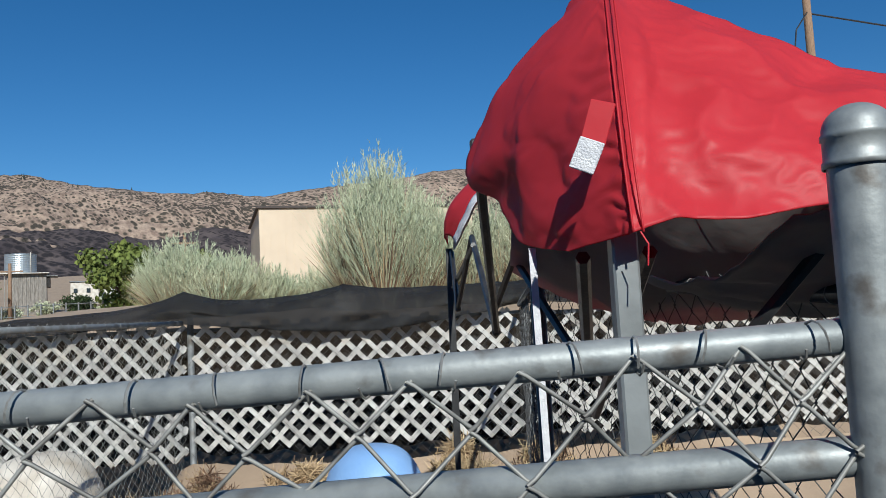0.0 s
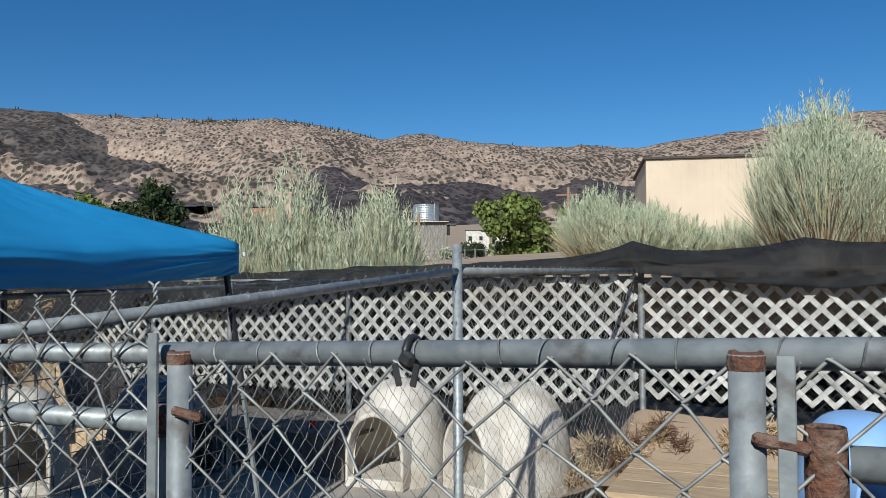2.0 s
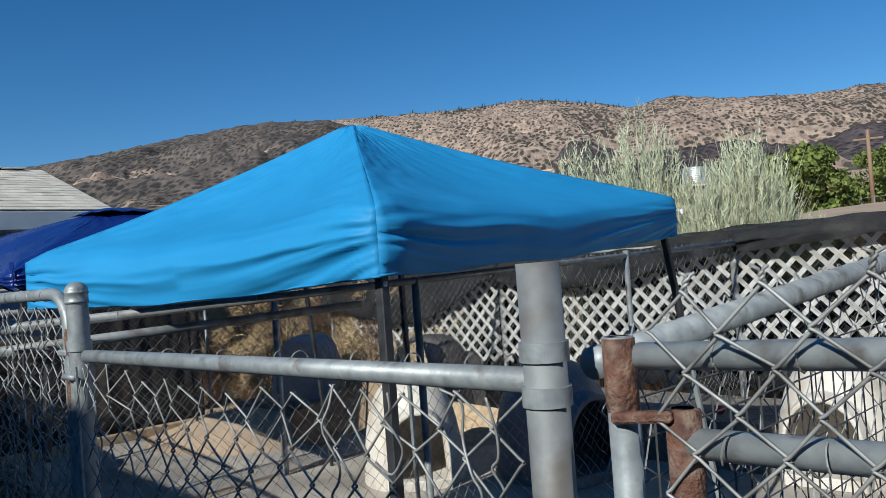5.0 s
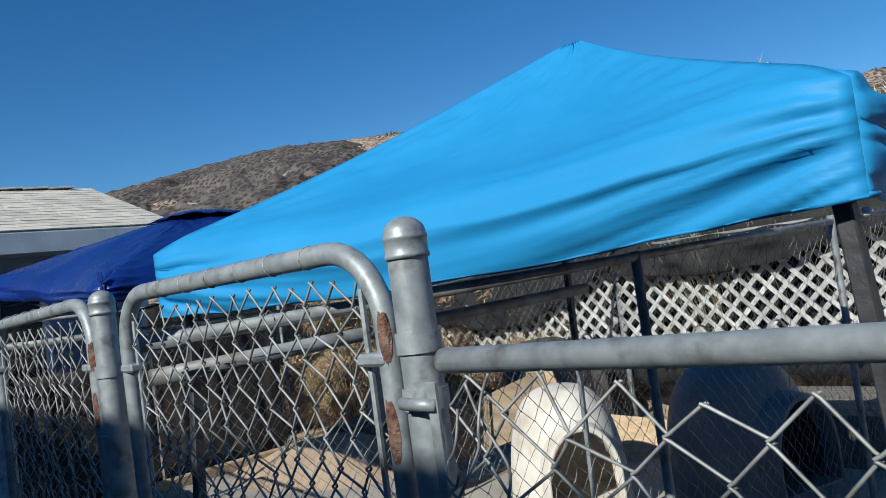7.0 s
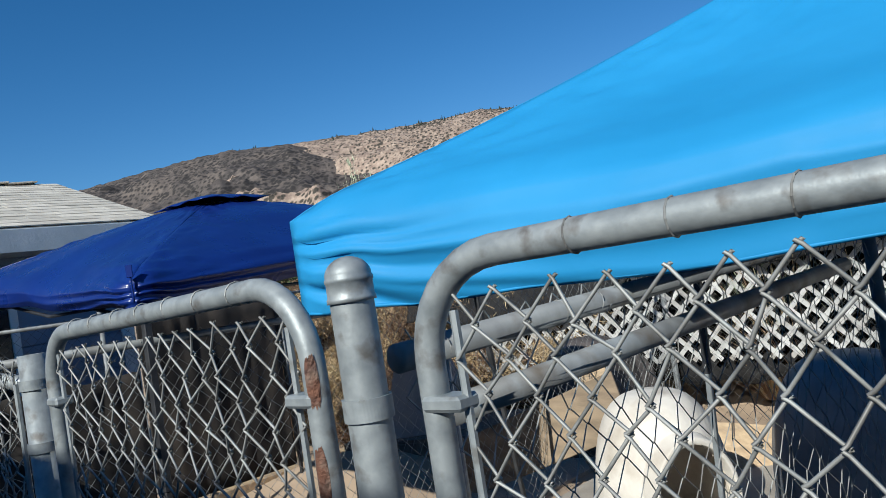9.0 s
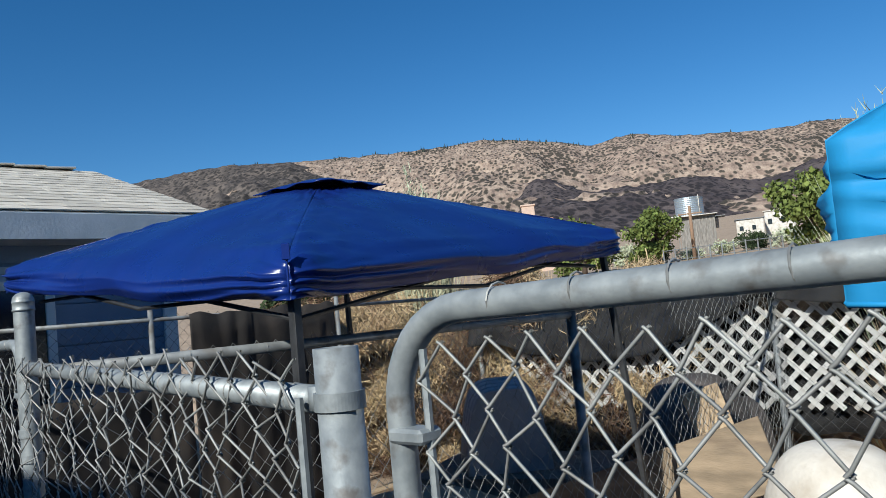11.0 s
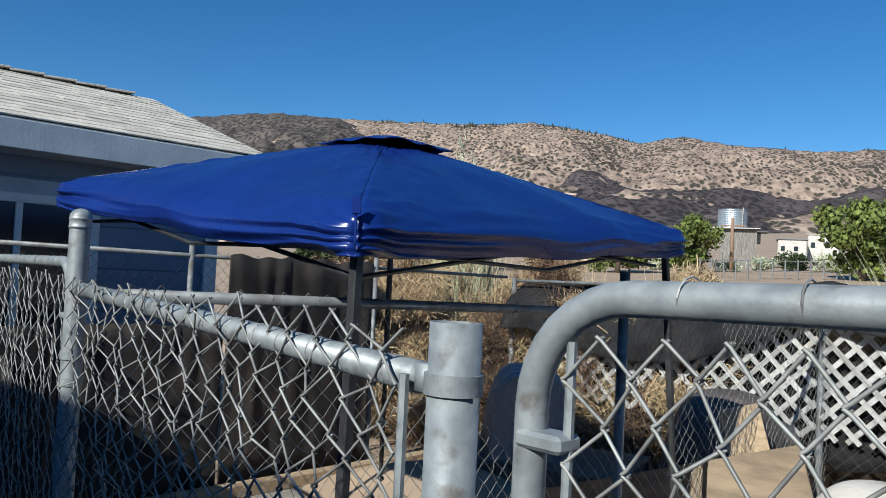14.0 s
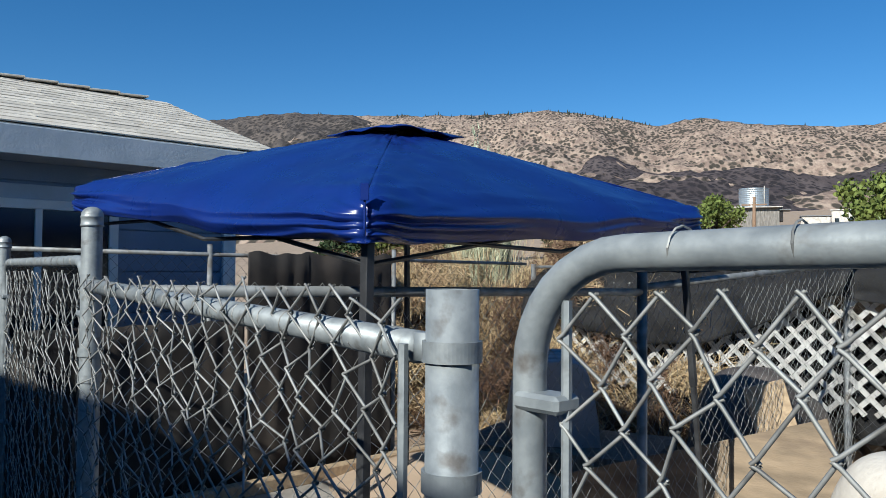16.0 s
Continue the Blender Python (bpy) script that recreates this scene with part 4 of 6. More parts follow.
Geo().box((-4.22, 1.655, 1.665), (0.012, 0.006, 0.014), pose(0, 0, 0, 0, 0, 30).to_3x3(), 0.002).make("corner_tab", WEBBING, blue, "white corner strap")
Geo().box((-4.56, 4.09, 1.90), (0.02, 0.02, 0.03), None, 0.004).make("corner_tab", WEBBING, blue, "white corner strap")

navy = canopy("navy blue pop-up canopy with vented peak and wrinkled edges",
              [(-7.86, 1.80, 1.885), (-8.13, 4.27, 2.015), (-10.47, 4.31, 2.16), (-10.2, 1.84, 2.09)], (-9.06, 2.96, 2.37), 0.13, NAVY,
              [(-7.90, 1.82, 0.05), (-8.10, 4.30, 0.05), (-10.5, 4.35, 0.05), (-10.25, 1.82, 0.05)], seed=9, sag=-0.03, wr=0.034, edge_sag=0.03)


def vent_cap(parent, c, r, h, mat):
    def fn(u, v):
        a = 2 * math.pi * u
        k = max(abs(math.cos(a)), abs(math.sin(a)))
        rr = r * v / k
        ca, sa = math.cos(a + 0.1), math.sin(a + 0.1)
        return (c[0] + rr * ca, c[1] + rr * sa, c[2] + h * (1 - v ** 1.6) + 0.006 * math.sin(9 * a) * v)
    Geo().grid(fn, 48, 8).make("vent_cap", mat, parent, "raised vent flap at the peak", smooth=True, thick=0.004)


vent_cap(navy, (-9.06, 2.96, 2.338), 0.24, 0.05, NAVY)
# black core puts the shade of the vent opening into its colour
Geo().lathe((-9.06, 2.96, 2.30), [(0.19, 0.0), (0.18, 0.05), (0.02, 0.07)], 24).make("vent_gap", SHADE, navy, "black core standing for the shaded gap under the flap", smooth=True)
Geo().box((-7.845, 1.785, 1.90), (0.026, 0.006, 0.05), pose(0, 0, 0, 0, 0, 45).to_3x3(), 0.002).make("corner_tab", NAVY, navy, "stitched corner tab")
Geo().tube([(-7.85, 1.79, 1.90 - 0.025 * k) for k in range(6)], 0.004, 6).make("corner_seam", NAVY, navy, "puckered corner seam", smooth=True)


# red canopy: one side hitched up, so that two corners hang as pointed hoods
def red_canopy():
    t = thing("pop_up_canopy", (1.0, 2.4, 0.05), "red pop-up canopy with grey lining, one side hitched up", "canopy", "pop-up canopies")

    def crinkle(p, k=0.012):
        q = abs(noise.noise((p.x * 5, p.y * 5, p.z * 5))) - 0.3
        return k * q + 0.8 * k * (0.35 - abs(noise.noise((p.x * 9, p.y * 9, p.z * 11 + 3)))) + 0.18 * k * (0.3 - abs(noise.noise((p.x * 30, p.y * 30, p.z * 38))))

    def pucker(u, v, k=0.0035):
        """Tight gathers across the corner seam."""
        return k * math.exp(-u / 0.10) * math.sin(v * 120 + 6 * noise.noise((u * 6, v * 14, 2)))

    seam = [(-0.25, 1.08, 1.815), (-0.253, 1.09, 1.90), (-0.25, 1.12, 2.0), (-0.235, 1.20, 2.12), (-0.19, 1.40, 2.27), (-0.12, 1.62, 2.33)]
    tip = [(-0.31, 1.19, 1.805), (-0.36, 1.32, 1.835), (-0.385, 1.42, 1.91), (-0.425, 1.50, 1.975), (-0.36, 1.42, 2.10), (-0.26, 1.40, 2.20), (-0.19, 1.50, 2.29), (-0.12, 1.62, 2.33)]

    def hood(u, v):
        p = poly(seam, v).lerp(poly(tip, v), u)
        bulge = math.sin(math.pi * u) * math.sin(math.pi * min(v * 1.1, 1))
        p += Vector((-0.010, -0.014, 0.0)) * bulge
        p += Vector((crinkle(p, 0.026), -crinkle(p, 0.024), 0)) * math.sin(math.pi * min(u * 1.0, 0.75)) * min(1, 8 * u)
        p += Vector((-0.8, -0.6, 0)) * pucker(u, v) * min(1, 20 * u)
        return p
    Geo().grid(hood, 60, 110).make("corner_hood", RED, t, "red corner hood, crumpled", smooth=True, thick=0.002)

    low = [(-0.25, 1.08, 1.815), (-0.19, 1.075, 1.83), (-0.11, 1.07, 1.825), (-0.03, 1.075, 1.835), (0.25, 1.10, 1.85), (0.9, 1.14, 1.87), (1.9, 1.2, 1.88)]
    crest = [(-0.12, 1.62, 2.33), (-0.06, 1.44, 2.23), (0.05, 1.34, 2.12), (0.19, 1.30, 2.05), (0.5, 1.34, 2.05), (1.0, 1.45, 2.10), (1.9, 1.6, 2.15)]

    def front(u, v):
        k = v
        p = poly(low, u).lerp(poly(crest, u), k)
        if u < 0.2:
            w = (1 - u / 0.2) ** 2
            p = p.lerp(poly(seam, v), w)
        p += Vector((0.0, -0.045, 0.01)) * math.sin(math.pi * v) * (1 - 0.4 * u) * min(1, u * 12)
        edge = min(1, u * 9)
        p += Vector((0, -crinkle(p, 0.030), crinkle(p, 0.008))) * edge
        p += Vector((0.3, -0.9, 0)) * pucker(u * 4, v) * min(1, 30 * u)
        return p
    Geo().grid(front, 130, 90).make("front_panel", RED, t, smooth=True, thick=0.002)

    # slack roof: red above, grey lining below
    left = [(-0.12, 1.62, 2.33), (-0.30, 1.80, 2.13), (-0.30, 2.05, 2.01), (-0.28, 2.40, 1.92), (-0.22, 2.9, 1.98), (-0.14, 3.3, 2.12), (-0.08, 3.6, 2.24)]

    def roof(u, v):
        q = poly(left, v)
        r = Vector((1.9, 1.5 + 2.4 * v, 2.12))
        p = q.lerp(r, u)
        hang = 0.34 * math.sin(math.pi * min(1, u * 1.5 + 0.05)) * math.sin(math.pi * min(1, v * 0.75 + 0.22))
        p.z -= hang * (1 - 0.4 * u)
        p.z += crinkle(p, 0.04)
        return p
    Geo().grid(roof, 50, 44).make("roof_panel", RED, t, smooth=True)

    def lining(u, v):
        p = roof(u, v)
        return p + Vector((-0.004, 0, -0.014))
    Geo().grid(lining, 50, 44).make("lining", GREYLINING, t, "grey fabric lining", smooth=True)

    def apron(u, v):
        p = poly([(-0.05, 1.10, 1.83), (0.4, 1.14, 1.85), (1.0, 1.18, 1.87), (1.8, 1.24, 1.88)], u)
        q = poly([(-0.10, 1.7, 1.80), (0.2, 1.75, 1.70), (0.9, 1.8, 1.72), (1.8, 1.9, 1.85)], u)
        w = p.lerp(q, v)
        w.z -= 0.05 * math.sin(math.pi * v)
        w.z += crinkle(w, 0.03)
        return w
    Geo().grid(apron, 40, 20).make("lining", GREYLINING, t, "grey fabric lining", smooth=True, thick=0.002)

    # far corner hood with its pale hem
    ftop = [(-0.44, 3.82, 2.06), (-0.435, 3.78, 2.18), (-0.36, 3.78, 2.27), (-0.23, 3.80, 2.36), (-0.08, 3.78, 2.33), (0.1, 3.7, 2.28)]
    hem = [(-0.42, 3.66, 2.075), (-0.38, 3.58, 2.15), (-0.31, 3.52, 2.25), (-0.22, 3.48, 2.29), (-0.10, 3.42, 2.26), (-0.04, 3.36, 2.12)]

    def hood2(u, v):
        p = poly(ftop, v).lerp(poly(hem, v), u)
        p += Vector((-0.03, 0, 0.03)) * math.sin(math.pi * u)
        p += Vector((crinkle(p, 0.02), 0, crinkle(p, 0.015)))
        return p
    Geo().grid(hood2, 18, 30).make("corner_hood", RED, t, "red corner hood, crumpled", smooth=True, thick=0.002)
    Geo().grid(lambda u, v: hood2(1.0, u) + Vector((0.012, -0.05, -0.03)) * v, 30, 3).make("hem", WEBBING, t, "pale hem tape", smooth=True, thick=0.002)
    Geo().grid(lambda u, v: hood2(1.0, u).lerp(hood2(0.0, u), v * 0.9) + Vector((0.02, 0.0, -0.03)), 24, 8).make("lining", GREYLINING, t, "grey fabric lining", smooth=True)

    # seam, tab, strap and thread at the near corner
    for off in (0.0, 0.012):
        Geo().tube([poly(seam, k) + Vector((off, -0.006, 0)) for k in np.linspace(0.0, 0.8, 24)], 0.0016, 5).make("seam", RED, t, "raised double seam", smooth=True)
    Geo().box((-0.302, 1.055, 1.905), (0.030, 0.004, 0.038), pose(0, 0, 0, 0, 25, -20).to_3x3(), 0.001).make("strap_tab", WEBBING, t, "white woven strap tab")
    Geo().box((-0.285, 1.062, 1.945), (0.030, 0.004, 0.05), pose(0, 0, 0, 0, 18, -15).to_3x3(), 0.001).make("strap_tab", RED, t, "red fabric tab")
    Geo().add([Vector((-0.345 + 0.006 * k * 0.3 + dx, 1.29 + 0.002 * k, 1.82 - 0.14 * k)) for k in range(9) for dx in (-0.005, 0.005)], [(2 * k, 2 * k + 1, 2 * k + 3, 2 * k + 2) for k in range(8)]).make("strap", WEBBING, t, "white hanging strap", thick=0.003)
    Geo().tube([(-0.243, 1.07, 1.815), (-0.236, 1.065, 1.80), (-0.238, 1.066, 1.775)], 0.0012, 4).make("thread", RED, t, "loose red thread")
    # frame: legs and folding bars
    leg(t, (-0.247, 1.15, 1.83), (-0.235, 1.20, 0.05), 0.0165, ALUM, GALV_DULL)
    leg(t, (-0.44, 3.80, 2.04), (-0.46, 3.80, 0.05), 0.016)
    leg(t, (1.85, 1.3, 1.88), (1.85, 1.3, 0.05), 0.016)
    leg(t, (1.85, 3.95, 2.1), (1.85, 3.95, 0.05), 0.016)
    bars = [((-0.40, 1.62, 2.045), (-0.33, 2.45, 1.68)), ((-0.33, 2.45, 1.68), (-0.36, 3.1, 2.02)), ((-0.36, 3.1, 2.02), (-0.42, 3.42, 1.76)), ((-0.42, 3.42, 1.76), (-0.43, 3.76, 2.02)),
            ((-0.28, 1.25, 1.80), (-0.20, 1.72, 1.60)), ((-0.20, 1.72, 1.60), (-0.27, 2.3, 1.86)), ((-0.27, 2.3, 1.90), (-0.33, 2.62, 1.72)), ((-0.43, 3.76, 1.86), (-0.36, 3.0, 1.98)),
            ((-0.20, 1.2, 1.80), (-0.16, 1.9, 1.50)), ((0.10, 1.22, 1.86), (-0.06, 1.3, 1.66)), ((0.55, 1.28, 1.84), (1.2, 1.3, 1.6)), ((0.3, 1.25, 1.84), (1.1, 1.3, 1.62))]
    for a, b in bars:
        Geo().tube([a, b], 0.0105, 6).make("truss_bar", BLACKPIPE, t)
    Geo().tube([(-0.10, 1.02, 1.672), (0.16, 1.05, 1.775)], 0.012, 8).make("loose_tube", ALUM, t, "silver telescopic tube", smooth=True)
    Geo().tube([(-0.01, 1.032, 1.71), (0.09, 1.043, 1.748)], 0.014, 8).make("loose_tube_sleeve", BLACKPIPE, t, "black tube sleeve", smooth=True)
    for q in ((-0.20, 1.72, 1.60), (-0.33, 2.45, 1.68), (-0.42, 3.42, 1.76), (-0.40, 1.62, 2.045)):
        Geo().box(q, (0.024, 0.022, 0.024), None, 0.005).make("slider", BLACKPIPE, t)


red_canopy()


# ---- dog houses ----
def igloo(at, r, h, turn, mat, label, door=0.56, long=1.12):
    """A round plastic dog house with an arched doorway on a short porch."""
    t = thing("dog_house", at, label, "dog house", "igloo dog houses")
    R = Matrix.Translation(at) @ Matrix.Rotation(radians(turn), 4, "Z")
    dw, dh = r * door, h * 0.70

    def inside(x, z):
        if z < h * 0.09:
            return False
        if z < dh * 0.45:
            return abs(x) < dw
        return (x / dw) ** 2 + ((z - dh * 0.45) / (dh * 0.55)) ** 2 < 1

    def shell(k, name, m, par):
        vs, fs = [], []
        nu, nv = 56, 22
        for j in range(nv + 1):
            a = math.pi / 2 * j / nv
            z = h * math.sin(a) ** 0.92
            rr = r * math.cos(a) ** 0.62 * k
            for i in range(nu):
                th = 2 * math.pi * i / nu
                x, y = rr * math.cos(th), rr * math.sin(th) * long
                vs.append(R @ Vector((x, y, z * (k if j else 1))))
        for j in range(nv):
            for i in range(nu):
                q = (j * nu + i, j * nu + (i + 1) % nu, (j + 1) * nu + (i + 1) % nu, (j + 1) * nu + i)
                c = sum((Vector(vs[e]) for e in q), Vector()) / 4
                lc = R.inverted() @ c
                if lc.y < 0 and inside(lc.x, lc.z):
                    continue
                fs.append(q)
        return Geo().add(vs, fs).make(name, m, par, smooth=True)
    b = shell(1.0, "body", mat, t)
    shell(0.95, "inner_shell", mat, b)
    # porch: arched collar round the doorway
    prof = [(-dw, h * 0.02), (-dw, dh * 0.45)] + [(-dw * math.cos(a), dh * 0.45 + dh * 0.55 * math.sin(a)) for a in np.linspace(0.15, math.pi - 0.15, 16)] + [(dw, dh * 0.45), (dw, h * 0.02)]
    rings = []
    for yy, sc in ((-r * long * 0.78, 1.0), (-r * long * 1.02, 1.0), (-r * long * 1.03, 1.01), (-r * long * 1.03, 1.08), (-r * long * 1.0, 1.10), (-r * long * 0.7, 1.16)):
        rings.append([R @ Vector((x * sc, yy, z * (1 + (sc - 1) * 0.7))) for x, z in prof])
    n = len(prof)
    g = Geo().add([p for ring in rings for p in ring], [(i * n + j, i * n + j + 1, (i + 1) * n + j + 1, (i + 1) * n + j) for i in range(len(rings) - 1) for j in range(n - 1)])
    g.make("doorway", mat, t, smooth=True)
    Geo().box(R @ Vector((0, -r * long * 0.9, h * 0.05)), (dw * 2.2, r * 0.3, h * 0.1), R.to_3x3(), 0.01).make("sill", mat, t)
    gg = Geo()
    gg.add([R @ Vector((r * 1.02 * math.cos(a), r * 1.02 * long * math.sin(a), z)) for z in (0.0, h * 0.06) for a in np.linspace(0, 2 * math.pi, 40, False)],
           [(i, (i + 1) % 40, 40 + (i + 1) % 40, 40 + i) for i in range(40)] + [tuple(range(40, 80))])
    gg.make("base_tray", mat, t, smooth=False)
    return t


igloo((-4.50, 6.02, 0.06), 0.42, 0.82, 4, PLASTIC_W, "white plastic igloo dog house, dusty, standing on concrete")
igloo((-3.52, 6.18, 0.06), 0.45, 0.82, -28, PLASTIC_W, "white plastic igloo dog house, dusty, standing on concrete")
igloo((-1.02, 5.75, 0.22), 0.38, 0.66, 25, PLASTIC_B, "pale blue plastic igloo dog house")
igloo((-7.18, 4.42, 0.06), 0.39, 0.80, 52, PLASTIC_W, "white plastic igloo dog house with a dirty doorway")
igloo((-6.30, 5.1, 0.06), 0.45, 0.86, 75, PLASTIC_D, "dark slate plastic igloo dog house")
igloo((-8.70, 6.15, 0.06), 0.44, 0.92, 150, PLASTIC_BR, "dark brown-grey plastic igloo dog house behind a plywood sheet")


def barrel_house(at, w, d, h, turn, label):
    """A tapered moulded dog house with a rounded top."""
    t = thing("dog_house", at, label, "dog house")
    R = Matrix.Translation(at) @ Matrix.Rotation(radians(turn), 4, "Z")

    def fn(u, v):
        a = math.pi * u
        k = 1 - 0.12 * v
        x = -w / 2 * math.copysign(abs(math.cos(a)) ** 0.45, math.cos(a))
        z = h * math.sin(a) ** 0.5
        return R @ Vector((x * (1 - 0.22 * z / h) * k, -d / 2 + d * v, z * (1 - 0.05 * v)))
    Geo().grid(fn, 36, 10).make("body", PLASTIC_G, t, smooth=True, thick=0.012)
    for v in (0.0, 1.0):
        pts = [fn(u / 36, v) for u in range(37)]
        if v == 1.0:
            Geo().add(pts, [tuple(range(37))]).make("end_wall", PLASTIC_G, t)
        else:
            c = R @ Vector((0, -d / 2 + 0.01, 0))
            q = [R @ Vector(((R.inverted() @ p).x * 0.6, -d / 2 + 0.005, (R.inverted() @ p).z * 0.7)) for p in pts]
            n = len(pts)
            Geo().add(pts + q, [(i, i + 1, n + i + 1, n + i) for i in range(n - 1)]).make("front_wall", PLASTIC_G, t)
    for k in range(3):
        Geo().tube([Vector(fn(u / 20, 0.25 + 0.25 * k)) + Vector((0, 0, 0.004)) for u in range(1, 20)], 0.012, 6).make("rib", PLASTIC_G, t, smooth=True)


def low_deck(c, size, turn, top, label):
    """A dark plank deck on short legs."""
    t = thing("wooden_platform", (c[0], c[1], 0.06), label, "platform", "dark wooden platforms")
    R = Matrix.Rotation(radians(turn), 3, "Z")
    n = int(size[1] / 0.16)
    o = Vector((c[0], c[1], 0))
    for k in range(n):
        Geo().box(o + R @ Vector((0, -size[1] / 2 + size[1] * (k + 0.5) / n, top - 0.015)), (size[0], size[1] / n - 0.008, 0.03), R, 0.003).make("board", GREYWOOD, t)
    for e in (-1, 1):
        Geo().box(o + R @ Vector((0, e * (size[1] / 2 - 0.02), top - 0.09)), (size[0], 0.035, 0.12), R, 0.003).make("joist", GREYWOOD, t)
        for f in (-1, 1):
            Geo().box(o + R @ Vector((f * (size[0] / 2 - 0.07), e * (size[1] / 2 - 0.085), (top + 0.03) / 2)), (0.09, 0.09, top - 0.09), R, 0.003).make("leg", GREYWOOD, t)


low_deck((-9.9, 5.5), (1.5, 1.0), 18, 0.36, "dark weathered plank platform under a grey dog house")
barrel_house((-10.0, 5.45, 0.365), 0.74, 0.70, 0.66, 222, "grey moulded plastic dog house on a dark platform")


def slab(x0, y0, x1, y1, z, label, mat=CONCRETE, th=0.06):
    g = Geo().box(((x0 + x1) / 2, (y0 + y1) / 2, z - th / 2), (abs(x1 - x0), abs(y1 - y0), th), None, 0.008)
    tagged(g.make("concrete_slab", mat), label, "slab", kind="structure")


slab(-3.0, 1.2, -8.2, 6.75, 0.062, "dusty concrete kennel floor slab")
slab(-8.35, 1.6, -11.3, 6.75, 0.064, "dusty concrete kennel floor slab")
slab(-2.6, 4.9, 0.1, 6.6, 0.22, "raised earth and concrete ledge under the blue dog house", DIRT, 0.3)


def dirt_bank():
    def fn(u, v):
        x = 2.9 - 6.0 * u
        y = 5.9 + 0.93 * v
        e = min(1, 14 * (1 - u))
        z = 0.05 + (0.14 + 0.42 * v ** 1.3) * e + 0.04 * noise.noise((x * 2, y * 2, 0)) + 0.02 * noise.noise((x * 7, y * 7, 2))
        return (x, y, z)
    tagged(Geo().grid(fn, 60, 14).make("dirt_bank", DIRT, smooth=True), "loose dirt banked against the foot of the back fence", "dirt bank")


dirt_bank()


def pallet(at, turn, label):
    t = thing("wooden_pallet", at, label, "pallet")
    R = Matrix.Rotation(radians(turn), 3, "Z")
    for k in range(3):
        Geo().box(Vector(at) + R @ Vector((0.004 * k, -0.355 + 0.355 * k, 0.139)), (1.1, 0.347, 0.038), R, 0.004).make("deck_board", WOOD, t)
    for k in range(3):
        Geo().box(Vector(at) + R @ Vector((0, -0.42 + 0.42 * k, 0.012)), (1.1, 0.1, 0.02), R, 0.003).make("bottom_board", WOOD, t)
        for i in range(3):
            Geo().box(Vector(at) + R @ Vector((-0.48 + 0.48 * i, -0.42 + 0.42 * k, 0.07)), (0.1, 0.1, 0.1), R, 0.004).make("block", WOOD, t)
    return t


pallet((-1.95, 5.62, 0.225), 3, "pale new wooden pallet lying on the ledge")



def board(c, size, rot, label, mat=PLY, name="plywood_board"):
    ob = Geo().box(c, size, Euler([radians(a) for a in rot]).to_matrix(), 0.004).make(name, mat)
    return tagged(ob, label, "board")


board((-8.47, 4.82, 0.41), (1.70, 0.02, 0.42), (-14, -19, 8), "stained plywood sheet leaning in the kennel")
board((-7.45, 5.55, 0.20), (0.9, 0.02, 0.4), (-25, 10, 30), "pale pine board leaning by the dog house", WOOD)
board((-8.22, 5.55, 0.50), (0.26, 0.04, 0.95), (-8, -14, 40), "rough bark edged plank standing on end", WOOD, "plank")


def platform():
    t = thing("wooden_platform", (-6.0, 6.2, 0.06), "low dark stained wooden platform at the back of the kennel", "platform")
    for k in range(6):
        Geo().box((-5.9, 5.78 + 0.17 * k, 0.40), (2.1, 0.16, 0.03), None, 0.003).make("board", GREYWOOD, t)
    Geo().box((-5.9, 5.72, 0.23), (2.1, 0.03, 0.34), None, 0.003).make("front_board", GREYWOOD, t)
    for x in (-6.9, -4.9):
        for y in (5.78, 6.6):
            Geo().box((x, y, 0.22), (0.09, 0.09, 0.33), None, 0.003).make("leg", GREYWOOD, t)


platform()
g = Geo().lathe((-5.35, 5.95, 0.45), [(0.0, -0.035)] + [(0.035 * math.cos(a), 0.035 * math.sin(a)) for a in np.linspace(-1.4, 1.4, 9)] + [(0.0, 0.035)], 14)
tagged(g.make("rubber_ball", RED, smooth=True), "small red rubber ball on the dark platform", "ball")



def screen(p0, p1, zlo, zhi, label, seed=0):
    """A dark upright sheet along a fence."""
    a, b = Vector((*p0, 0)), Vector((*p1, 0))
    d = (b - a).normalized()
    nrm = Vector((-d.y, d.x, 0))

    def fn(u, v):
        p = a.lerp(b, u)
        return p + nrm * (0.02 * noise.noise((u * 14 + seed, v * 3, 0)) + 0.004 * math.sin(u * 23 + v * 3)) + Vector((0, 0, zlo + (zhi - zlo) * v + 0.03 * noise.noise((u * 9, seed, v)) * v))
    tagged(Geo().grid(fn, 90, 10).make("privacy_screen", BROWNSHEET, smooth=True, thick=0.004), label, "screen", "dark privacy screens")


BROWNSHEET = material("brown_sheet_fabric", (0.028, 0.023, 0.021), (0.016, 0.014, 0.013), 5, 0.9, 0.0, 0.3, 150, (0.06, 0.046, 0.036), 2, 0.5)
screen((-11.3, 1.9), (-11.29, 3.45), 0.12, 1.30, "dark brown sheet along the chain link")
# tall sheet added to fill the gap by the house corner with dark
screen((-11.28, 3.47), (-11.27, 4.85), 0.12, 1.80, "tall dark brown sheet along the chain link", 7)
screen((-9.7, 1.52), (-11.3, 1.78), 0.12, 1.25, "dark brown sheet along the chain link", 4)
ob = Geo().box((-11.15, 4.2, 0.11), (0.10, 4.8, 0.10), None, 0.01).make("timber_edging", WOOD)
tagged(ob, "weathered timber edging along the kennel floor", "timber")


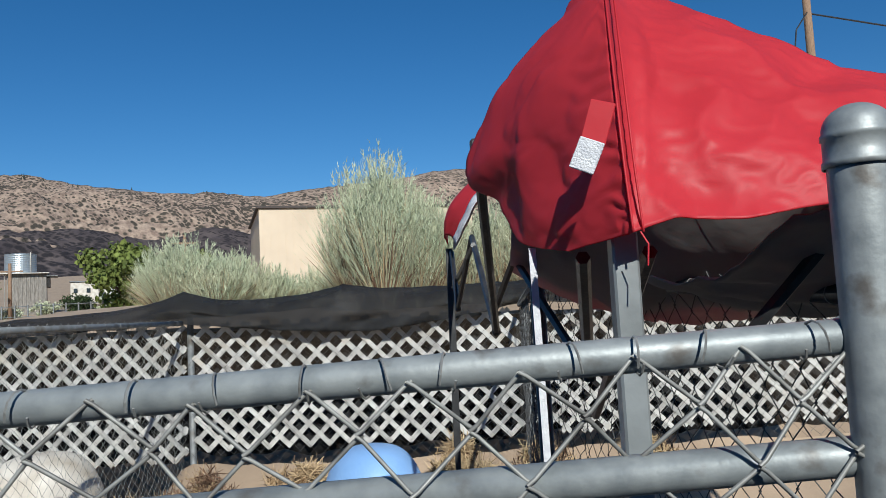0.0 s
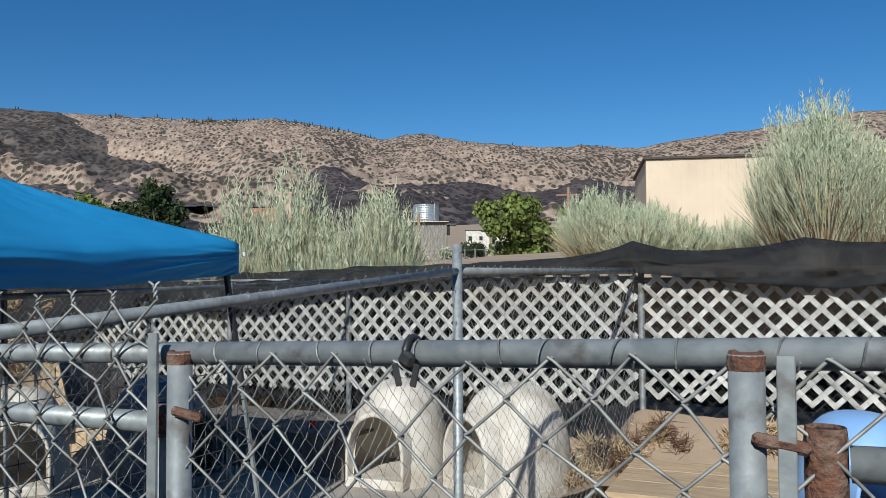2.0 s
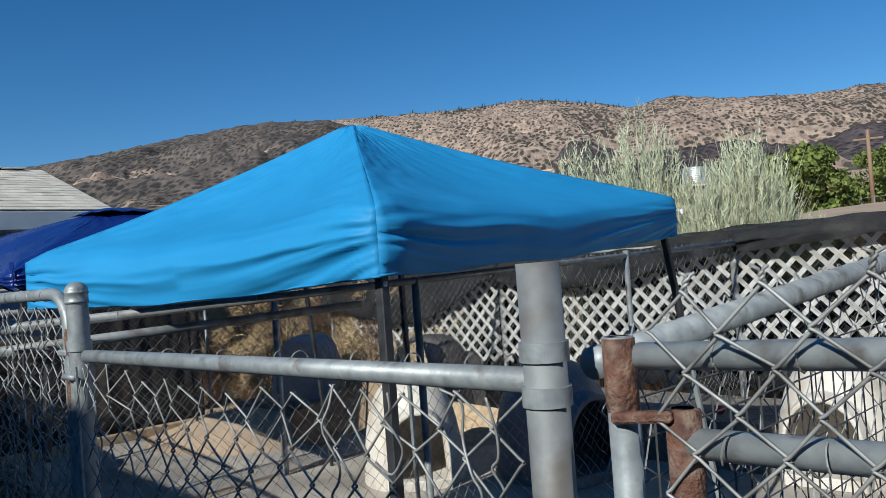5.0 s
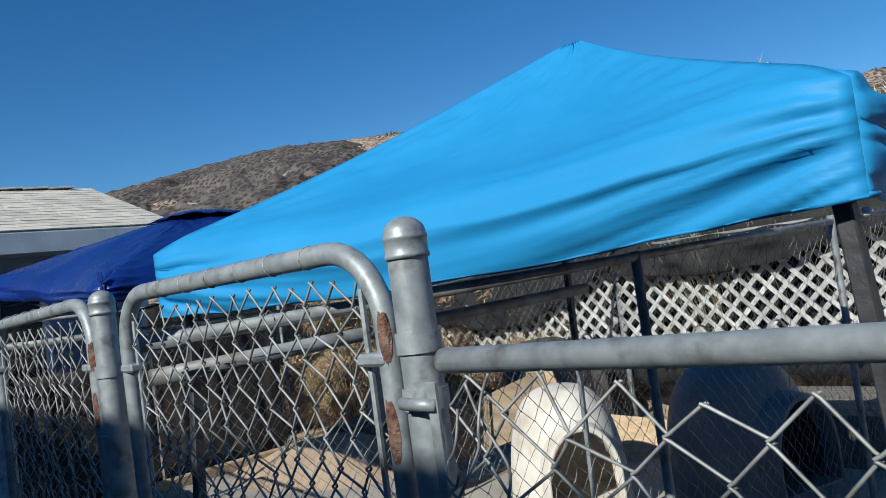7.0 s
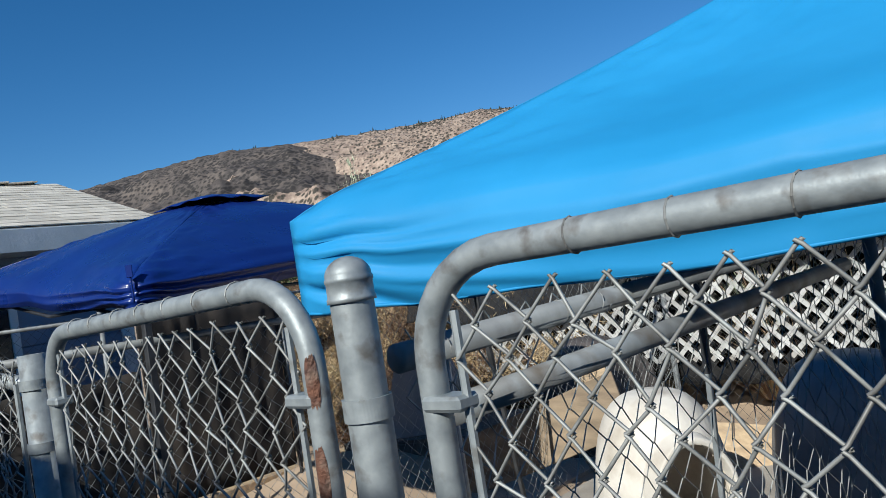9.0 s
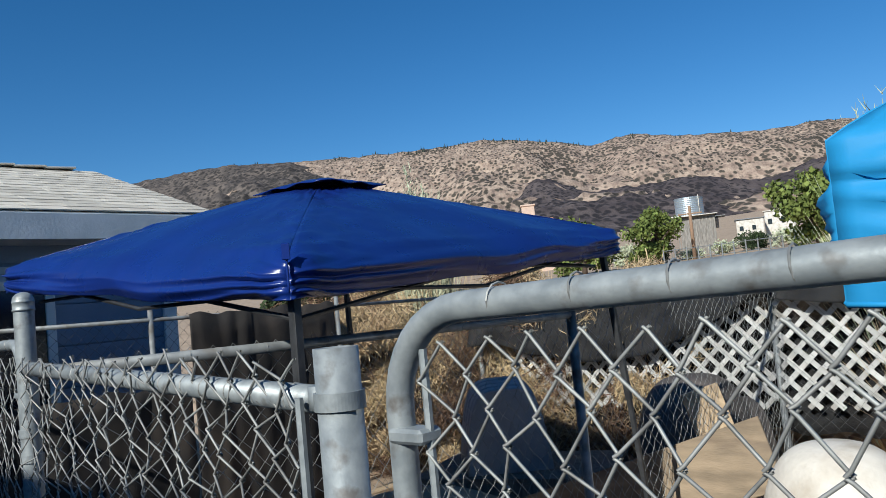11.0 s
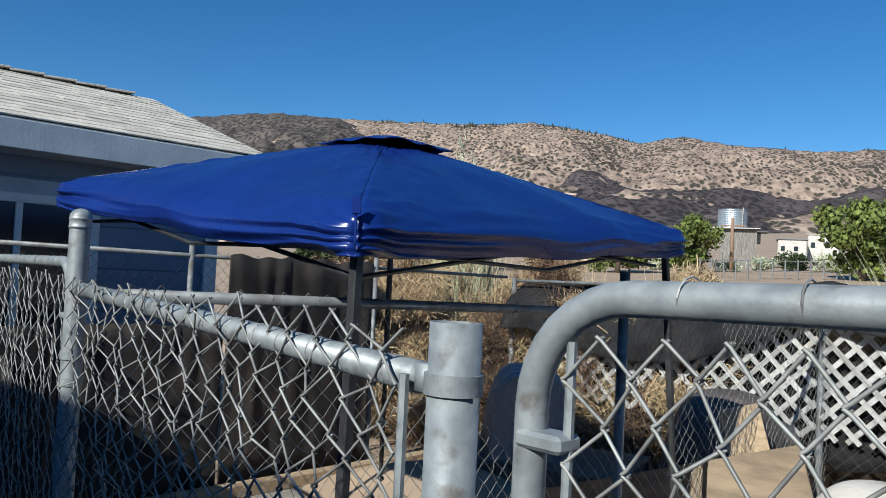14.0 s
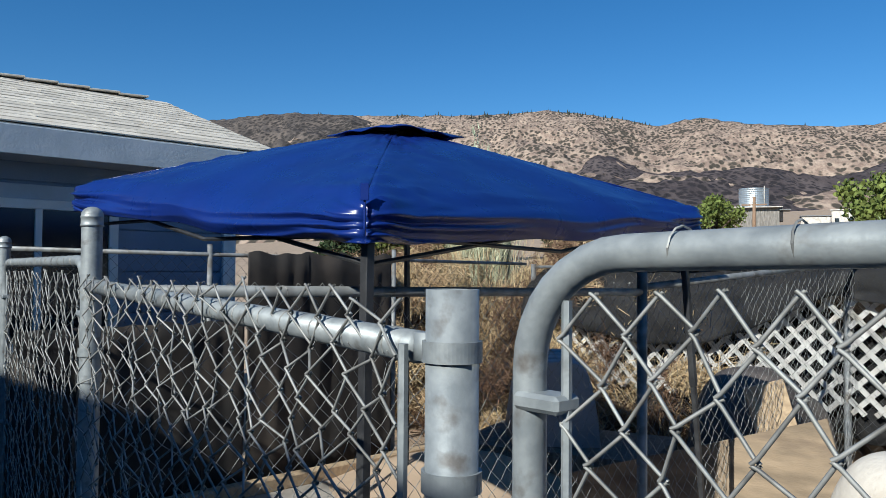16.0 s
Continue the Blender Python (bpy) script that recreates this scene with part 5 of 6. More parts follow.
def mound(x, y, r, h, label):
    def fn(u, v):
        a, rr = 2 * math.pi * u, r * v
        px, py = x + rr * math.cos(a) * 1.25, y + rr * math.sin(a)
        return (px, py, 0.055 + h * math.cos(math.pi / 2 * v) ** 1.4 * (1 + 0.25 * noise.noise((px * 2, py * 2, 0))))
    tagged(Geo().grid(fn, 48, 16).make("sand_mound", DIRT, smooth=True), label, "mound")


mound(-10.2, 4.7, 1.0, 0.26, "low mound of pale sand on the kennel floor")

# ---- house beside the yard ----
def house():
    t = thing("house", (-13.9, 1.0, 0.1), "single-storey blue-grey house with a tan shingle roof", "house")
    x_e, x_r, y0, y1 = -12.0, -14.3, -5.0, 4.25
    ze, zr_ = 2.66, 3.45
    Geo().box((-14.4, (y0 + y1) / 2 - 0.09, 1.3), (4.0, y1 - y0 - 0.38, 2.6), None, 0.01).make("wall", SIDING, t)
    # lap boards
    for k in range(14):
        Geo().box((-12.385, (y0 + y1) / 2 - 0.09, 0.25 + 0.165 * k), (0.022, y1 - y0 - 0.38, 0.155), Matrix.Rotation(radians(4), 3, "Y")).make("siding_board", SIDING, t)
    Geo().box((-12.37, y1 - 0.33, 1.3), (0.05, 0.12, 2.5), None, 0.004).make("corner_trim", WHITE, t)
    rf = Geo()
    slope = (zr_ - ze) / (x_e - x_r)
    for sx in (1, -1):
        a = [(x_r, y0, zr_), (x_r, y1, zr_), (x_r + sx * 2.3, y1, ze), (x_r + sx * 2.3, y0, ze)]
        rf.add(a + [(x, y, z - 0.05) for x, y, z in a], [(0, 1, 2, 3), (7, 6, 5, 4), (0, 4, 5, 1), (1, 5, 6, 2), (2, 6, 7, 3), (3, 7, 4, 0)])
    roof = rf.make("roof", SHINGLE, t)
    rows, n = 16, 300
    cells = []
    for r in range(rows):
        f = r / rows
        yy = y0 + rng.uniform(0, 0.2)
        while yy < y1:
            w = rng.uniform(0.22, 0.42)
            cells.append((r, yy, min(w, y1 - yy)))
            yy += w
    cells = [c for c in cells if c[1] > -1.0]
    for idx, (r, yy, w) in enumerate(cells[:300]):
        d = 2.3 * (r + 0.5) / rows
        c = Vector((x_r + d, yy + w / 2, zr_ - d * slope + 0.012 + rng.uniform(0, 0.004)))
        Geo().box(c, (2.3 / rows * 1.12, w * 0.985, 0.01), Matrix.Rotation(math.atan(slope) - 0.03, 3, "Y")).make("shingle", SHINGLE, roof)
    for k in range(int((y1 - y0) / 0.3)):
        Geo().box((x_r, y0 + 0.15 + 0.3 * k, zr_ + 0.02), (0.22, 0.31, 0.018), Matrix.Rotation(radians(3), 3, "X"), 0.004).make("ridge_shingle", SHINGLE, roof)
    Geo().box((x_e + 0.012, (y0 + y1) / 2, ze - 0.11), (0.03, y1 - y0, 0.2), None, 0.004).make("fascia", FASCIA, t)
    Geo().box((x_e - 0.2, (y0 + y1) / 2, ze - 0.20), (0.4, y1 - y0 - 0.1, 0.02)).make("soffit", FASCIA, t)
    Geo().tube([(x_r, y1 + 0.01, zr_ - 0.10), (x_e, y1 + 0.01, ze - 0.10)], 0.05, 4).make("rake_board", FASCIA, t)
    Geo().box((-12.36, 2.0, 2.22), (0.05, 4.2, 0.13), None, 0.004).make("frieze_board", FASCIA, t)
    for yc in (1.0, 2.35):
        w = Geo().box((-12.35, yc, 1.62), (0.04, 1.1, 1.0), None, 0.004).make("window", GLASSDARK, t, "dark window with white frame")
        for dy, dz, sy, sz in ((-0.55, 0, 0.07, 1.1), (0.55, 0, 0.07, 1.1), (0, 0.52, 1.1, 0.07), (0, -0.52, 1.1, 0.07), (0.0, 0, 0.05, 1.0)):
            Geo().box((-12.335, yc + dy, 1.62 + dz), (0.05, sy, sz), None, 0.004).make("frame", WHITE, w)


house()


def shade_wall():
    """An unseen wall added behind the walker; its top edge shades the foot of the fence."""
    g = Geo().box((-4.0, -3.0, 1.93), (26.0, 0.3, 3.84), Matrix.Rotation(radians(-2.6), 3, "Z"), 0.01)
    tagged(g.make("wall_south", SIDING), "unseen plain wall added to shade the foot of the fence", "wall", kind="structure")


shade_wall()


# ---- far buildings, tank, poles ----
def beige_building():
    t = thing("storage_building", (-5.0, 39.0, 3.4), "large windowless beige metal building with dark roof trim", "building")
    a, b = Vector((-9.1, 38.0, 0)), Vector((1.2, 41.0, 0))
    d = (b - a)
    ang = math.atan2(d.y, d.x)
    R = Matrix.Rotation(ang, 3, "Z")
    mid = (a + b) / 2 + R @ Vector((0, 4.0, 0))
    Geo().box((mid.x, mid.y, 5.3), (d.length, 8.0, 4.1), R, 0.02).make("wall", STUCCO, t)
    Geo().box((mid.x, mid.y, 7.40), (d.length + 0.25, 8.25, 0.12), R, 0.02).make("roof", DARKTRIM, t)
    for k in range(30):
        p = a + d * ((k + 0.5) / 30) + R @ Vector((0, -0.02, 0))
        Geo().box((p.x, p.y, 5.3), (0.05, 0.012, 4.05), R).make("wall_rib", STUCCO, t)
    p = a + d * 0.62 + R @ Vector((0, -0.05, 0))
    Geo().box((p.x, p.y, 3.9), (0.5, 0.08, 1.2), R, 0.01).make("door", DARKTRIM, t)


beige_building()


def pump_shed():
    """Weathered plank shed with a lean-to frame at one end; the tank stands on its roof deck."""
    p = polar(24.6, 76.0, 0, (-5.9, 0.4))
    z0 = ground_z(p.x, p.y) - 0.1
    R = Matrix.Rotation(radians(24.6), 3, "Z")
    c = Vector((p.x, p.y, 0))
    t = thing("pump_shed", (c.x, c.y, z0), "weathered grey plank shed with an open lean-to", "shed", "distant trailers and sheds")
    top = 7.30
    Geo().box(c + R @ Vector((0.9, 0, (z0 + top) / 2)), (3.0, 2.4, top - z0), R, 0.02).make("body", GREYWOOD_PALE, t)
    for k in range(10):
        Geo().box(c + R @ Vector((-0.5 + 0.31 * k, -1.215, (z0 + top) / 2)), (0.24, 0.03, top - z0 - 0.1), R, 0.005).make("plank", GREYWOOD_PALE, t)
    Geo().box(c + R @ Vector((0.9, -0.2, top + 0.04)), (3.5, 3.0, 0.07), R, 0.01).make("roof", PLASTIC_W, t)
    Geo().box(c + R @ Vector((2.85, -0.4, top - 0.22)), (0.9, 2.2, 0.06), R, 0.01).make("awning", GALV_DULL, t)
    # solid black box stands for the shade inside the doorway
    Geo().box(c + R @ Vector((2.55, -0.6, top - 0.75)), (0.3, 1.4, 0.9), R, 0.01).make("doorway", SHADE, t, "black box standing for the shaded doorway")
    Geo().box(c + R @ Vector((-1.6, -0.3, top + 0.10)), (1.9, 2.0, 0.10), R, 0.01).make("lean_to_roof", PLASTIC_W, t)
    for sx in (-2.45, -1.6, -0.8):
        Geo().box(c + R @ Vector((sx, -1.2, (z0 + top) / 2)), (0.10, 0.10, top - z0 + 0.1), R, 0.005).make("post", GREYWOOD_PALE, t)
    tk = c + R @ Vector((0.35, 0.1, top + 0.075))
    w = thing("water_tank", tk, "galvanised corrugated round water tank on the shed", "tank")
    prof = [(1.25 + 0.022 * (k % 2), 1.68 * k / 20) for k in range(21)]
    Geo().lathe(tk, prof, 40).make("tank_wall", TANKM, w, smooth=False)
    Geo().lathe(tk, [(1.29, 1.66), (1.29, 1.71), (0.15, 1.80), (0.0, 1.81)], 40).make("tank_roof", TANKM, w, smooth=False)
    q = tk + R @ Vector((0.85, -1.02, 0))
    Geo().tube([q, q + Vector((0, 0, 1.85))], 0.035, 8).make("fill_pipe", PLASTIC_W, w, "pale fill pipe", smooth=True)


GREYWOOD_PALE = material("weathered_pale_planks", (0.30, 0.27, 0.24), (0.17, 0.155, 0.135), 2.5, 0.9, 0.0, 0.2, 20, (0.14, 0.12, 0.10), 1.2, 0.5, stretch=(6, 6, 1))
pump_shed()


def trailer(c, ln, ht, turn, mat, label):
    t = thing("trailer", c, label, "trailer", "distant trailers and sheds")
    R = Matrix.Rotation(radians(turn), 3, "Z")
    c = Vector(c)
    Geo().box(c + Vector((0, 0, ht / 2 + 0.4)), (ln, 2.4, ht), R, 0.08).make("body", mat, t)
    Geo().box(c + Vector((0, 0, ht + 0.45)), (ln + 0.2, 2.6, 0.1), R, 0.03).make("roof", GALV_DULL if "shed" in label else PLASTIC_W, t)
    for k in range(2):
        Geo().box(c + R @ Vector((-ln * 0.32 + ln * 0.45 * k, -1.21, ht * 0.62 + 0.4)), (ln * 0.14, 0.05, ht * 0.2), R, 0.01).make("window", GLASSDARK, t)
    for sx in (-0.2, 0.2):
        Geo().tube([c + R @ Vector((ln * sx, -1.1, 0.35)), c + R @ Vector((ln * sx, -0.8, 0.35))], 0.35, 14).make("wheel", BLACKPIPE, t)


def gz(p):
    return ground_z(p.x, p.y)


for b, d, ln, top, tr, lab in ((18.7, 82, 2.6, 7.45, 16, "dusty white travel trailer parked below the hills"), (20.6, 79, 2.4, 6.75, 22, "low white utility trailer by the tank shed"),
                               (31.0, 84, 4.2, 6.4, 35, "low grey shed behind the trees")):
    p = polar(b, d, 0, (-5.9, 0.4))
    trailer((p.x, p.y, gz(p)), ln, max(top - gz(p) - 0.5, 0.7), tr, PLASTIC_W if "white" in lab else GALV_DULL, lab)


def pink_house():
    p = Vector((-63.8, 82.0, 0))
    z = gz(p)
    t = thing("house", (p.x, p.y, z), "distant stucco house with a terracotta roof and chimney", "house")
    R = Matrix.Rotation(radians(38), 3, "Z")
    o = Vector((p.x, p.y, z))
    Geo().box(o + R @ Vector((-1.2, 2.5, 2.4)), (7.6, 6.0, 4.8), R, 0.03).make("wall", PINKWALL, t)
    a = [o + R @ Vector(q) for q in ((-5.6, -1.2, 4.7), (3.2, -1.2, 4.7), (3.2, 6.2, 4.7), (-5.6, 6.2, 4.7), (-4.2, 2.5, 6.7), (3.2, 2.5, 6.9))]
    Geo().add(a, [(0, 1, 5, 4), (2, 3, 4, 5), (0, 4, 3), (1, 2, 5), (0, 3, 2, 1)]).make("roof", TERRACOTTA, t)
    ch = Geo().box(o + R @ Vector((0, 0.4, 4.2)), (1.6, 1.1, 8.4), R, 0.05).make("chimney", PINKWALL, t)
    Geo().box(o + R @ Vector((0, 0.4, 8.45)), (1.85, 1.35, 0.22), R, 0.04).make("chimney_cap", PINKWALL, ch)
    Geo().box(o + R @ Vector((1.4, -0.53, 3.2)), (1.0, 0.06, 1.2), R, 0.01).make("window", GLASSDARK, t)


pink_house()


def utility_pole(p, h, label, wires=True):
    p = Vector(p)
    t = thing("utility_pole", p, label, "pole", "utility poles")
    Geo().tube([p, p + Vector((0, 0, h))], 0.16, 12, r2=0.11).make("pole", POLEWOOD, t, smooth=True)
    Geo().box(p + Vector((0, 0, h - 0.6)), (1.8, 0.1, 0.12), Matrix.Rotation(0.3, 3, "Z"), 0.01).make("crossarm", POLEWOOD, t)
    return t


up = utility_pole((11.75, 25.3, 2.6), 12.0, "brown wooden utility pole carrying a cable")
Geo().tube([(11.75, 25.3, 10.9), (15, 24.9, 10.0), (20, 24.3, 9.2), (27, 23.5, 9.2), (34, 22.7, 9.9)], 0.03, 5).make("cable", BLACKPIPE, up)
Geo().tube([(11.7, 25.2, 10.9), (11.25, 25.1, 10.3), (11.1, 25.1, 9.3), (11.15, 25.1, 8.2)], 0.025, 5).make("cable", BLACKPIPE, up)
for b, d in ((15.6, 60), (26.6, 66)):
    p = polar(b, d)
    utility_pole((p.x, p.y, gz(p)), 5.5 if b < 20 else 4.2, "distant wooden utility pole")


def wire_fence():
    t = thing("ranch_fence", polar(22, 56, gz(polar(22, 56))), "thin distant wire fence on posts by the dirt lot", "fence")
    prev = None
    for k in range(22):
        p = polar(29 - 0.75 * k, 56)
        z = gz(p)
        Geo().tube([(p.x, p.y, z), (p.x, p.y, z + 1.25)], 0.05, 6).make("post", GALV_DULL, t)
        if prev:
            for h in (0.5, 1.15):
                Geo().tube([(prev.x, prev.y, prev.z + h), (p.x, p.y, z + h)], 0.025, 4).make("rail", GALV_DULL, t)
        prev = Vector((p.x, p.y, z))


wire_fence()


# ---- bushes and trees ----
def stems(base, n, height, spread, r0, lean, mat, name, parent, seed, segs=4, low=0.5, twigs=0, tw_mat=None, droop=0.0):
    """Many thin curving stems from one root, as one tuft."""
    g = np.random.default_rng(seed)
    ang = g.uniform(0, 2 * math.pi, n)
    rad = np.sqrt(g.uniform(0, 1, n))
    hh = height * g.uniform(low, 1.0, n) * (1 - 0.38 * rad ** 2)
    bx = base[0] + spread * 0.28 * rad * np.cos(ang)
    by = base[1] + spread * 0.28 * rad * np.sin(ang)
    ox, oy = spread * rad * np.cos(ang) * lean, spread * rad * np.sin(ang) * lean
    kx, ky = g.normal(0, 0.06 * height, n), g.normal(0, 0.06 * height, n)
    ts = np.linspace(0, 1, segs + 1)
    rings = []
    for t in ts:
        c = np.stack((bx + ox * t ** 1.25 + kx * t * t, by + oy * t ** 1.25 + ky * t * t, base[2] + hh * (t - droop * rad * t ** 3)), -1)
        rr = r0 * (1 - 0.8 * t) * g.uniform(0.8, 1.2)
        for q in range(3):
            a = 2 * math.pi * q / 3
            rings.append(c + np.array((math.cos(a), math.sin(a), 0)) * rr)
    v = np.stack(rings, 1)
    per = v.shape[1]
    v = v.reshape(-1, 3)
    fb = []
    for s in range(segs):
        for q in range(3):
            fb.append((s * 3 + q, s * 3 + (q + 1) % 3, s * 3 + 3 + (q + 1) % 3, s * 3 + 3 + q))
    f = (np.array(fb)[None] + per * np.arange(n)[:, None, None]).reshape(-1, 4)
    ob = big(name, v, f, mat, parent)
    return tagged(ob, kind="stuff")


def leaflets(base, n, height, spread, size, mat, name, parent, seed, lo=0.35):
    """Short upright needles along the upper stems, in ragged plumes."""
    g = np.random.default_rng(seed)
    plumes = max(20, n // 60)
    ang, rad = g.uniform(0, 2 * math.pi, plumes), np.sqrt(g.uniform(0, 1, plumes))
    ph = height * g.uniform(0.6, 1.08, plumes) * (1 - 0.36 * rad ** 2)
    pid = g.integers(0, plumes, n)
    t = g.uniform(lo, 1.0, n)
    x = base[0] + spread * rad[pid] * np.cos(ang[pid]) * (0.28 + 0.75 * t) + g.normal(0, 0.035 * spread + 0.012, n) * (1.2 - t)
    y = base[1] + spread * rad[pid] * np.sin(ang[pid]) * (0.28 + 0.75 * t) + g.normal(0, 0.035 * spread + 0.012, n) * (1.2 - t)
    z = base[2] + ph[pid] * t
    c = np.stack((x, y, z), -1)
    up = np.stack((g.normal(0, 0.35, n) + 0.3 * rad[pid] * np.cos(ang[pid]), g.normal(0, 0.35, n) + 0.3 * rad[pid] * np.sin(ang[pid]), np.ones(n)), -1)
    up /= np.linalg.norm(up, axis=1)[:, None]
    sd = np.cross(up, g.normal(0, 1, (n, 3)))
    sd /= np.linalg.norm(sd, axis=1)[:, None]
    ln = size * g.uniform(0.6, 1.4, n)[:, None]
    v = np.stack((c - sd * ln * 0.07, c + sd * ln * 0.07, c + up * ln), 1).reshape(-1, 3)
    f = np.arange(3 * n).reshape(-1, 3)
    ob = big(name, v, f, mat, parent)
    return tagged(ob, kind="stuff")


def sage_bush(x, y, h, spread, seed, label, n=1500, straw=0.4):
    z = ground_z(x, y) - 0.05
    t = thing("sagebrush", (x, y, z), label, "bush", "tall sagebrush on the bank")
    g = random.Random(seed)
    tufts = [(0.0, 0.0, 1.0)] + [(g.uniform(-0.6, 0.6), g.uniform(-0.6, 0.6), g.uniform(0.62, 1.0)) for _ in range(6)]
    m = n // 5
    for k, (dx, dy, hk) in enumerate(tufts):
        b = (x + dx * spread, y + dy * spread, z)
        sp, hh, q = spread * 0.55, h * hk, seed * 50 + k * 5
        stems(b, int(m * 0.35), hh * 0.75, sp, 0.010, 0.9, TWIG, "woody_growth", t, q, low=0.35)
        stems(b, int(m * straw), hh * 0.85, sp, 0.006, 1.05, STRAW, "dry_growth", t, q + 1, low=0.35)
        stems(b, m, hh, sp, 0.005, 1.0, SAGE, "green_growth", t, q + 2, low=0.5)
        leaflets(b, m * 24, hh, sp, 0.05 + 0.012 * h, SAGE, "foliage", t, q + 3, lo=0.42)
    return t


BUSH = "tall pale green sagebrush with feathery stems on the dirt bank"
for i, (b, d, h, sp, n) in enumerate(((3.6, 11.2, 2.25, 1.05, 2600), (17.3, 12.2, 1.25, 0.95, 1700), (13.6, 12.6, 1.05, 0.7, 1100), 
                                      (-4.5, 11.5, 1.6, 0.9, 1500), (9.0, 13.5, 0.8, 0.7, 800), (-12, 12.0, 1.5, 1.0, 1300))):
    p = polar(b, d, 0, (-0.5, 0.1))
    sage_bush(p.x, p.y, h, sp, 100 + 7 * i, BUSH, n)
for i, (x, y, h, sp, n) in enumerate(((-6.9, 7.8, 3.05, 0.95, 3600), (-6.0, 8.3, 2.35, 0.8, 2600), (-5.35, 8.35, 1.25, 0.6, 1400), (-7.5, 7.75, 1.9, 0.55, 1500))):
    sage_bush(x, y, h, sp, 200 + 7 * i, BUSH, n, 0.8)


def tangle(base, n, height, spread, mat, name, parent, seed):
    """Short crooked twigs heaped in uneven clumps."""
    g = np.random.default_rng(seed)
    m = 9
    ang, rad = g.uniform(0, 2 * math.pi, m), spread * np.sqrt(g.uniform(0, 1, m))
    cc = np.stack((base[0] + rad * np.cos(ang), base[1] + rad * np.sin(ang), base[2] + height * g.uniform(0.15, 0.88, m) * (1 - 0.4 * (rad / spread) ** 2)), -1)
    cr = spread * g.uniform(0.22, 0.5, m)
    idx = g.integers(0, m, n)
    u = g.normal(0, 1, (n, 3))
    u /= np.linalg.norm(u, axis=1)[:, None]
    c = cc[idx] + u * cr[idx, None] * g.uniform(0.35, 1.0, (n, 1)) * (1, 1, 0.85)
    c[:, 2] = np.maximum(c[:, 2], base[2] + 0.02)
    d = np.cross(u, g.normal(0, 1, (n, 3))) + u * g.normal(0, 0.5, (n, 1)) + (0, 0, 0.25)
    d /= np.linalg.norm(d, axis=1)[:, None]
    ln = g.uniform(0.05, 0.17, (n, 1))
    sd = np.cross(d, g.normal(0, 1, (n, 3)))
    sd /= np.linalg.norm(sd, axis=1)[:, None]
    s2 = np.cross(d, sd)
    r = g.uniform(0.0025, 0.006, (n, 1))
    bend = s2 * ln * 0.18
    pts = []
    for q, k in ((c - d * ln, 1.0), (c + bend, 0.8), (c + d * ln, 0.2)):
        for e in range(3):
            t = 2 * math.pi * e / 3
            pts.append(q + (sd * math.cos(t) + s2 * math.sin(t)) * r * k)
    v = np.stack(pts, 1).reshape(-1, 3)
    fb = np.array([(s * 3 + e, s * 3 + (e + 1) % 3, s * 3 + 3 + (e + 1) % 3, s * 3 + 3 + e) for s in range(2) for e in range(3)])
    f = (fb[None] + 9 * np.arange(n)[:, None, None]).reshape(-1, 4)
    return tagged(big(name, v, f, mat, parent), kind="stuff")


def dry_bush(x, y, h, sp, seed, n=420):
    z = ground_z(x, y) - 0.03
    t = thing("dry_brush", (x, y, z), "tangled straw-coloured dry brush on the bank", "bush", "dry brush")
    stems((x, y, z), n, h, sp, 0.006, 1.25, STRAW, "dry_growth", t, seed, low=0.3, droop=0.5)
    stems((x, y, z), n // 2, h * 0.9, sp, 0.007, 1.2, TWIG, "twig_growth", t, seed + 1, low=0.3, droop=0.4)
    tangle((x, y, z), int(2600 * max(0.5, min(h, 2.0))), h, sp, STRAW, "straw_tangle", t, seed + 2)
    tangle((x, y, z), int(900 * max(0.5, min(h, 2.0))), h * 0.9, sp, TWIG, "twig_tangle", t, seed + 3)


for i, (x, y, h, sp) in enumerate(((-9.6, 7.6, 1.3, 0.8), (-10.6, 7.8, 1.5, 0.9), (-11.6, 7.4, 1.5, 0.9), (-12.4, 7.2, 2.7, 0.9), (-13.2, 7.6, 2.5, 0.8), (-8.6, 8.3, 0.9, 0.8), (-7.0, 8.6, 0.7, 0.8), (-5.4, 8.7, 0.6, 0.7), (-11.9, 6.2, 1.1, 0.55),
                                   (-3.8, 8.8, 0.5, 0.7), (-0.6, 8.6, 0.5, 0.7), (0.8, 8.6, 0.6, 0.7), (-12.6, 8.5, 1.6, 1.0), (-14.0, 9.5, 1.6, 1.2), (-9.1, 7.7, 1.5, 0.6), (-10.1, 7.3, 1.3, 0.6), (-11.0, 7.3, 1.6, 0.7), (-11.8, 8.0, 2.0, 0.8), (-6.2, 8.2, 0.9, 0.7), (-4.6, 8.0, 0.8, 0.6), (-12.8, 5.7, 1.7, 0.6), (-13.4, 6.5, 2.0, 0.7), (-12.1, 6.6, 1.7, 0.6), (-14.6, 7.6, 2.1, 0.9), (-15.8, 8.6, 2.2, 1.0), (-9.4, 7.25, 1.9, 0.5), (-10.0, 7.5, 2.3, 0.6), (-10.7, 7.3, 2.4, 0.6), (-11.3, 7.5, 2.6, 0.6), (-11.9, 7.2, 2.6, 0.6), (-12.5, 6.4, 2.4, 0.6), (-13.0, 7.0, 2.6, 0.7))):
    dry_bush(x, y, h, sp, 300 + 5 * i)


for i, (x, y, h, sp) in enumerate(((-2.75, 6.35, 0.62, 0.28), (-2.45, 6.62, 0.75, 0.26), (-1.7, 6.68, 0.78, 0.26), (-0.35, 6.66, 0.78, 0.28), (0.35, 6.62, 0.80, 0.30), (1.1, 6.62, 0.76, 0.30))):
    dry_bush(x, y, h, sp, 900 + 5 * i, 160)
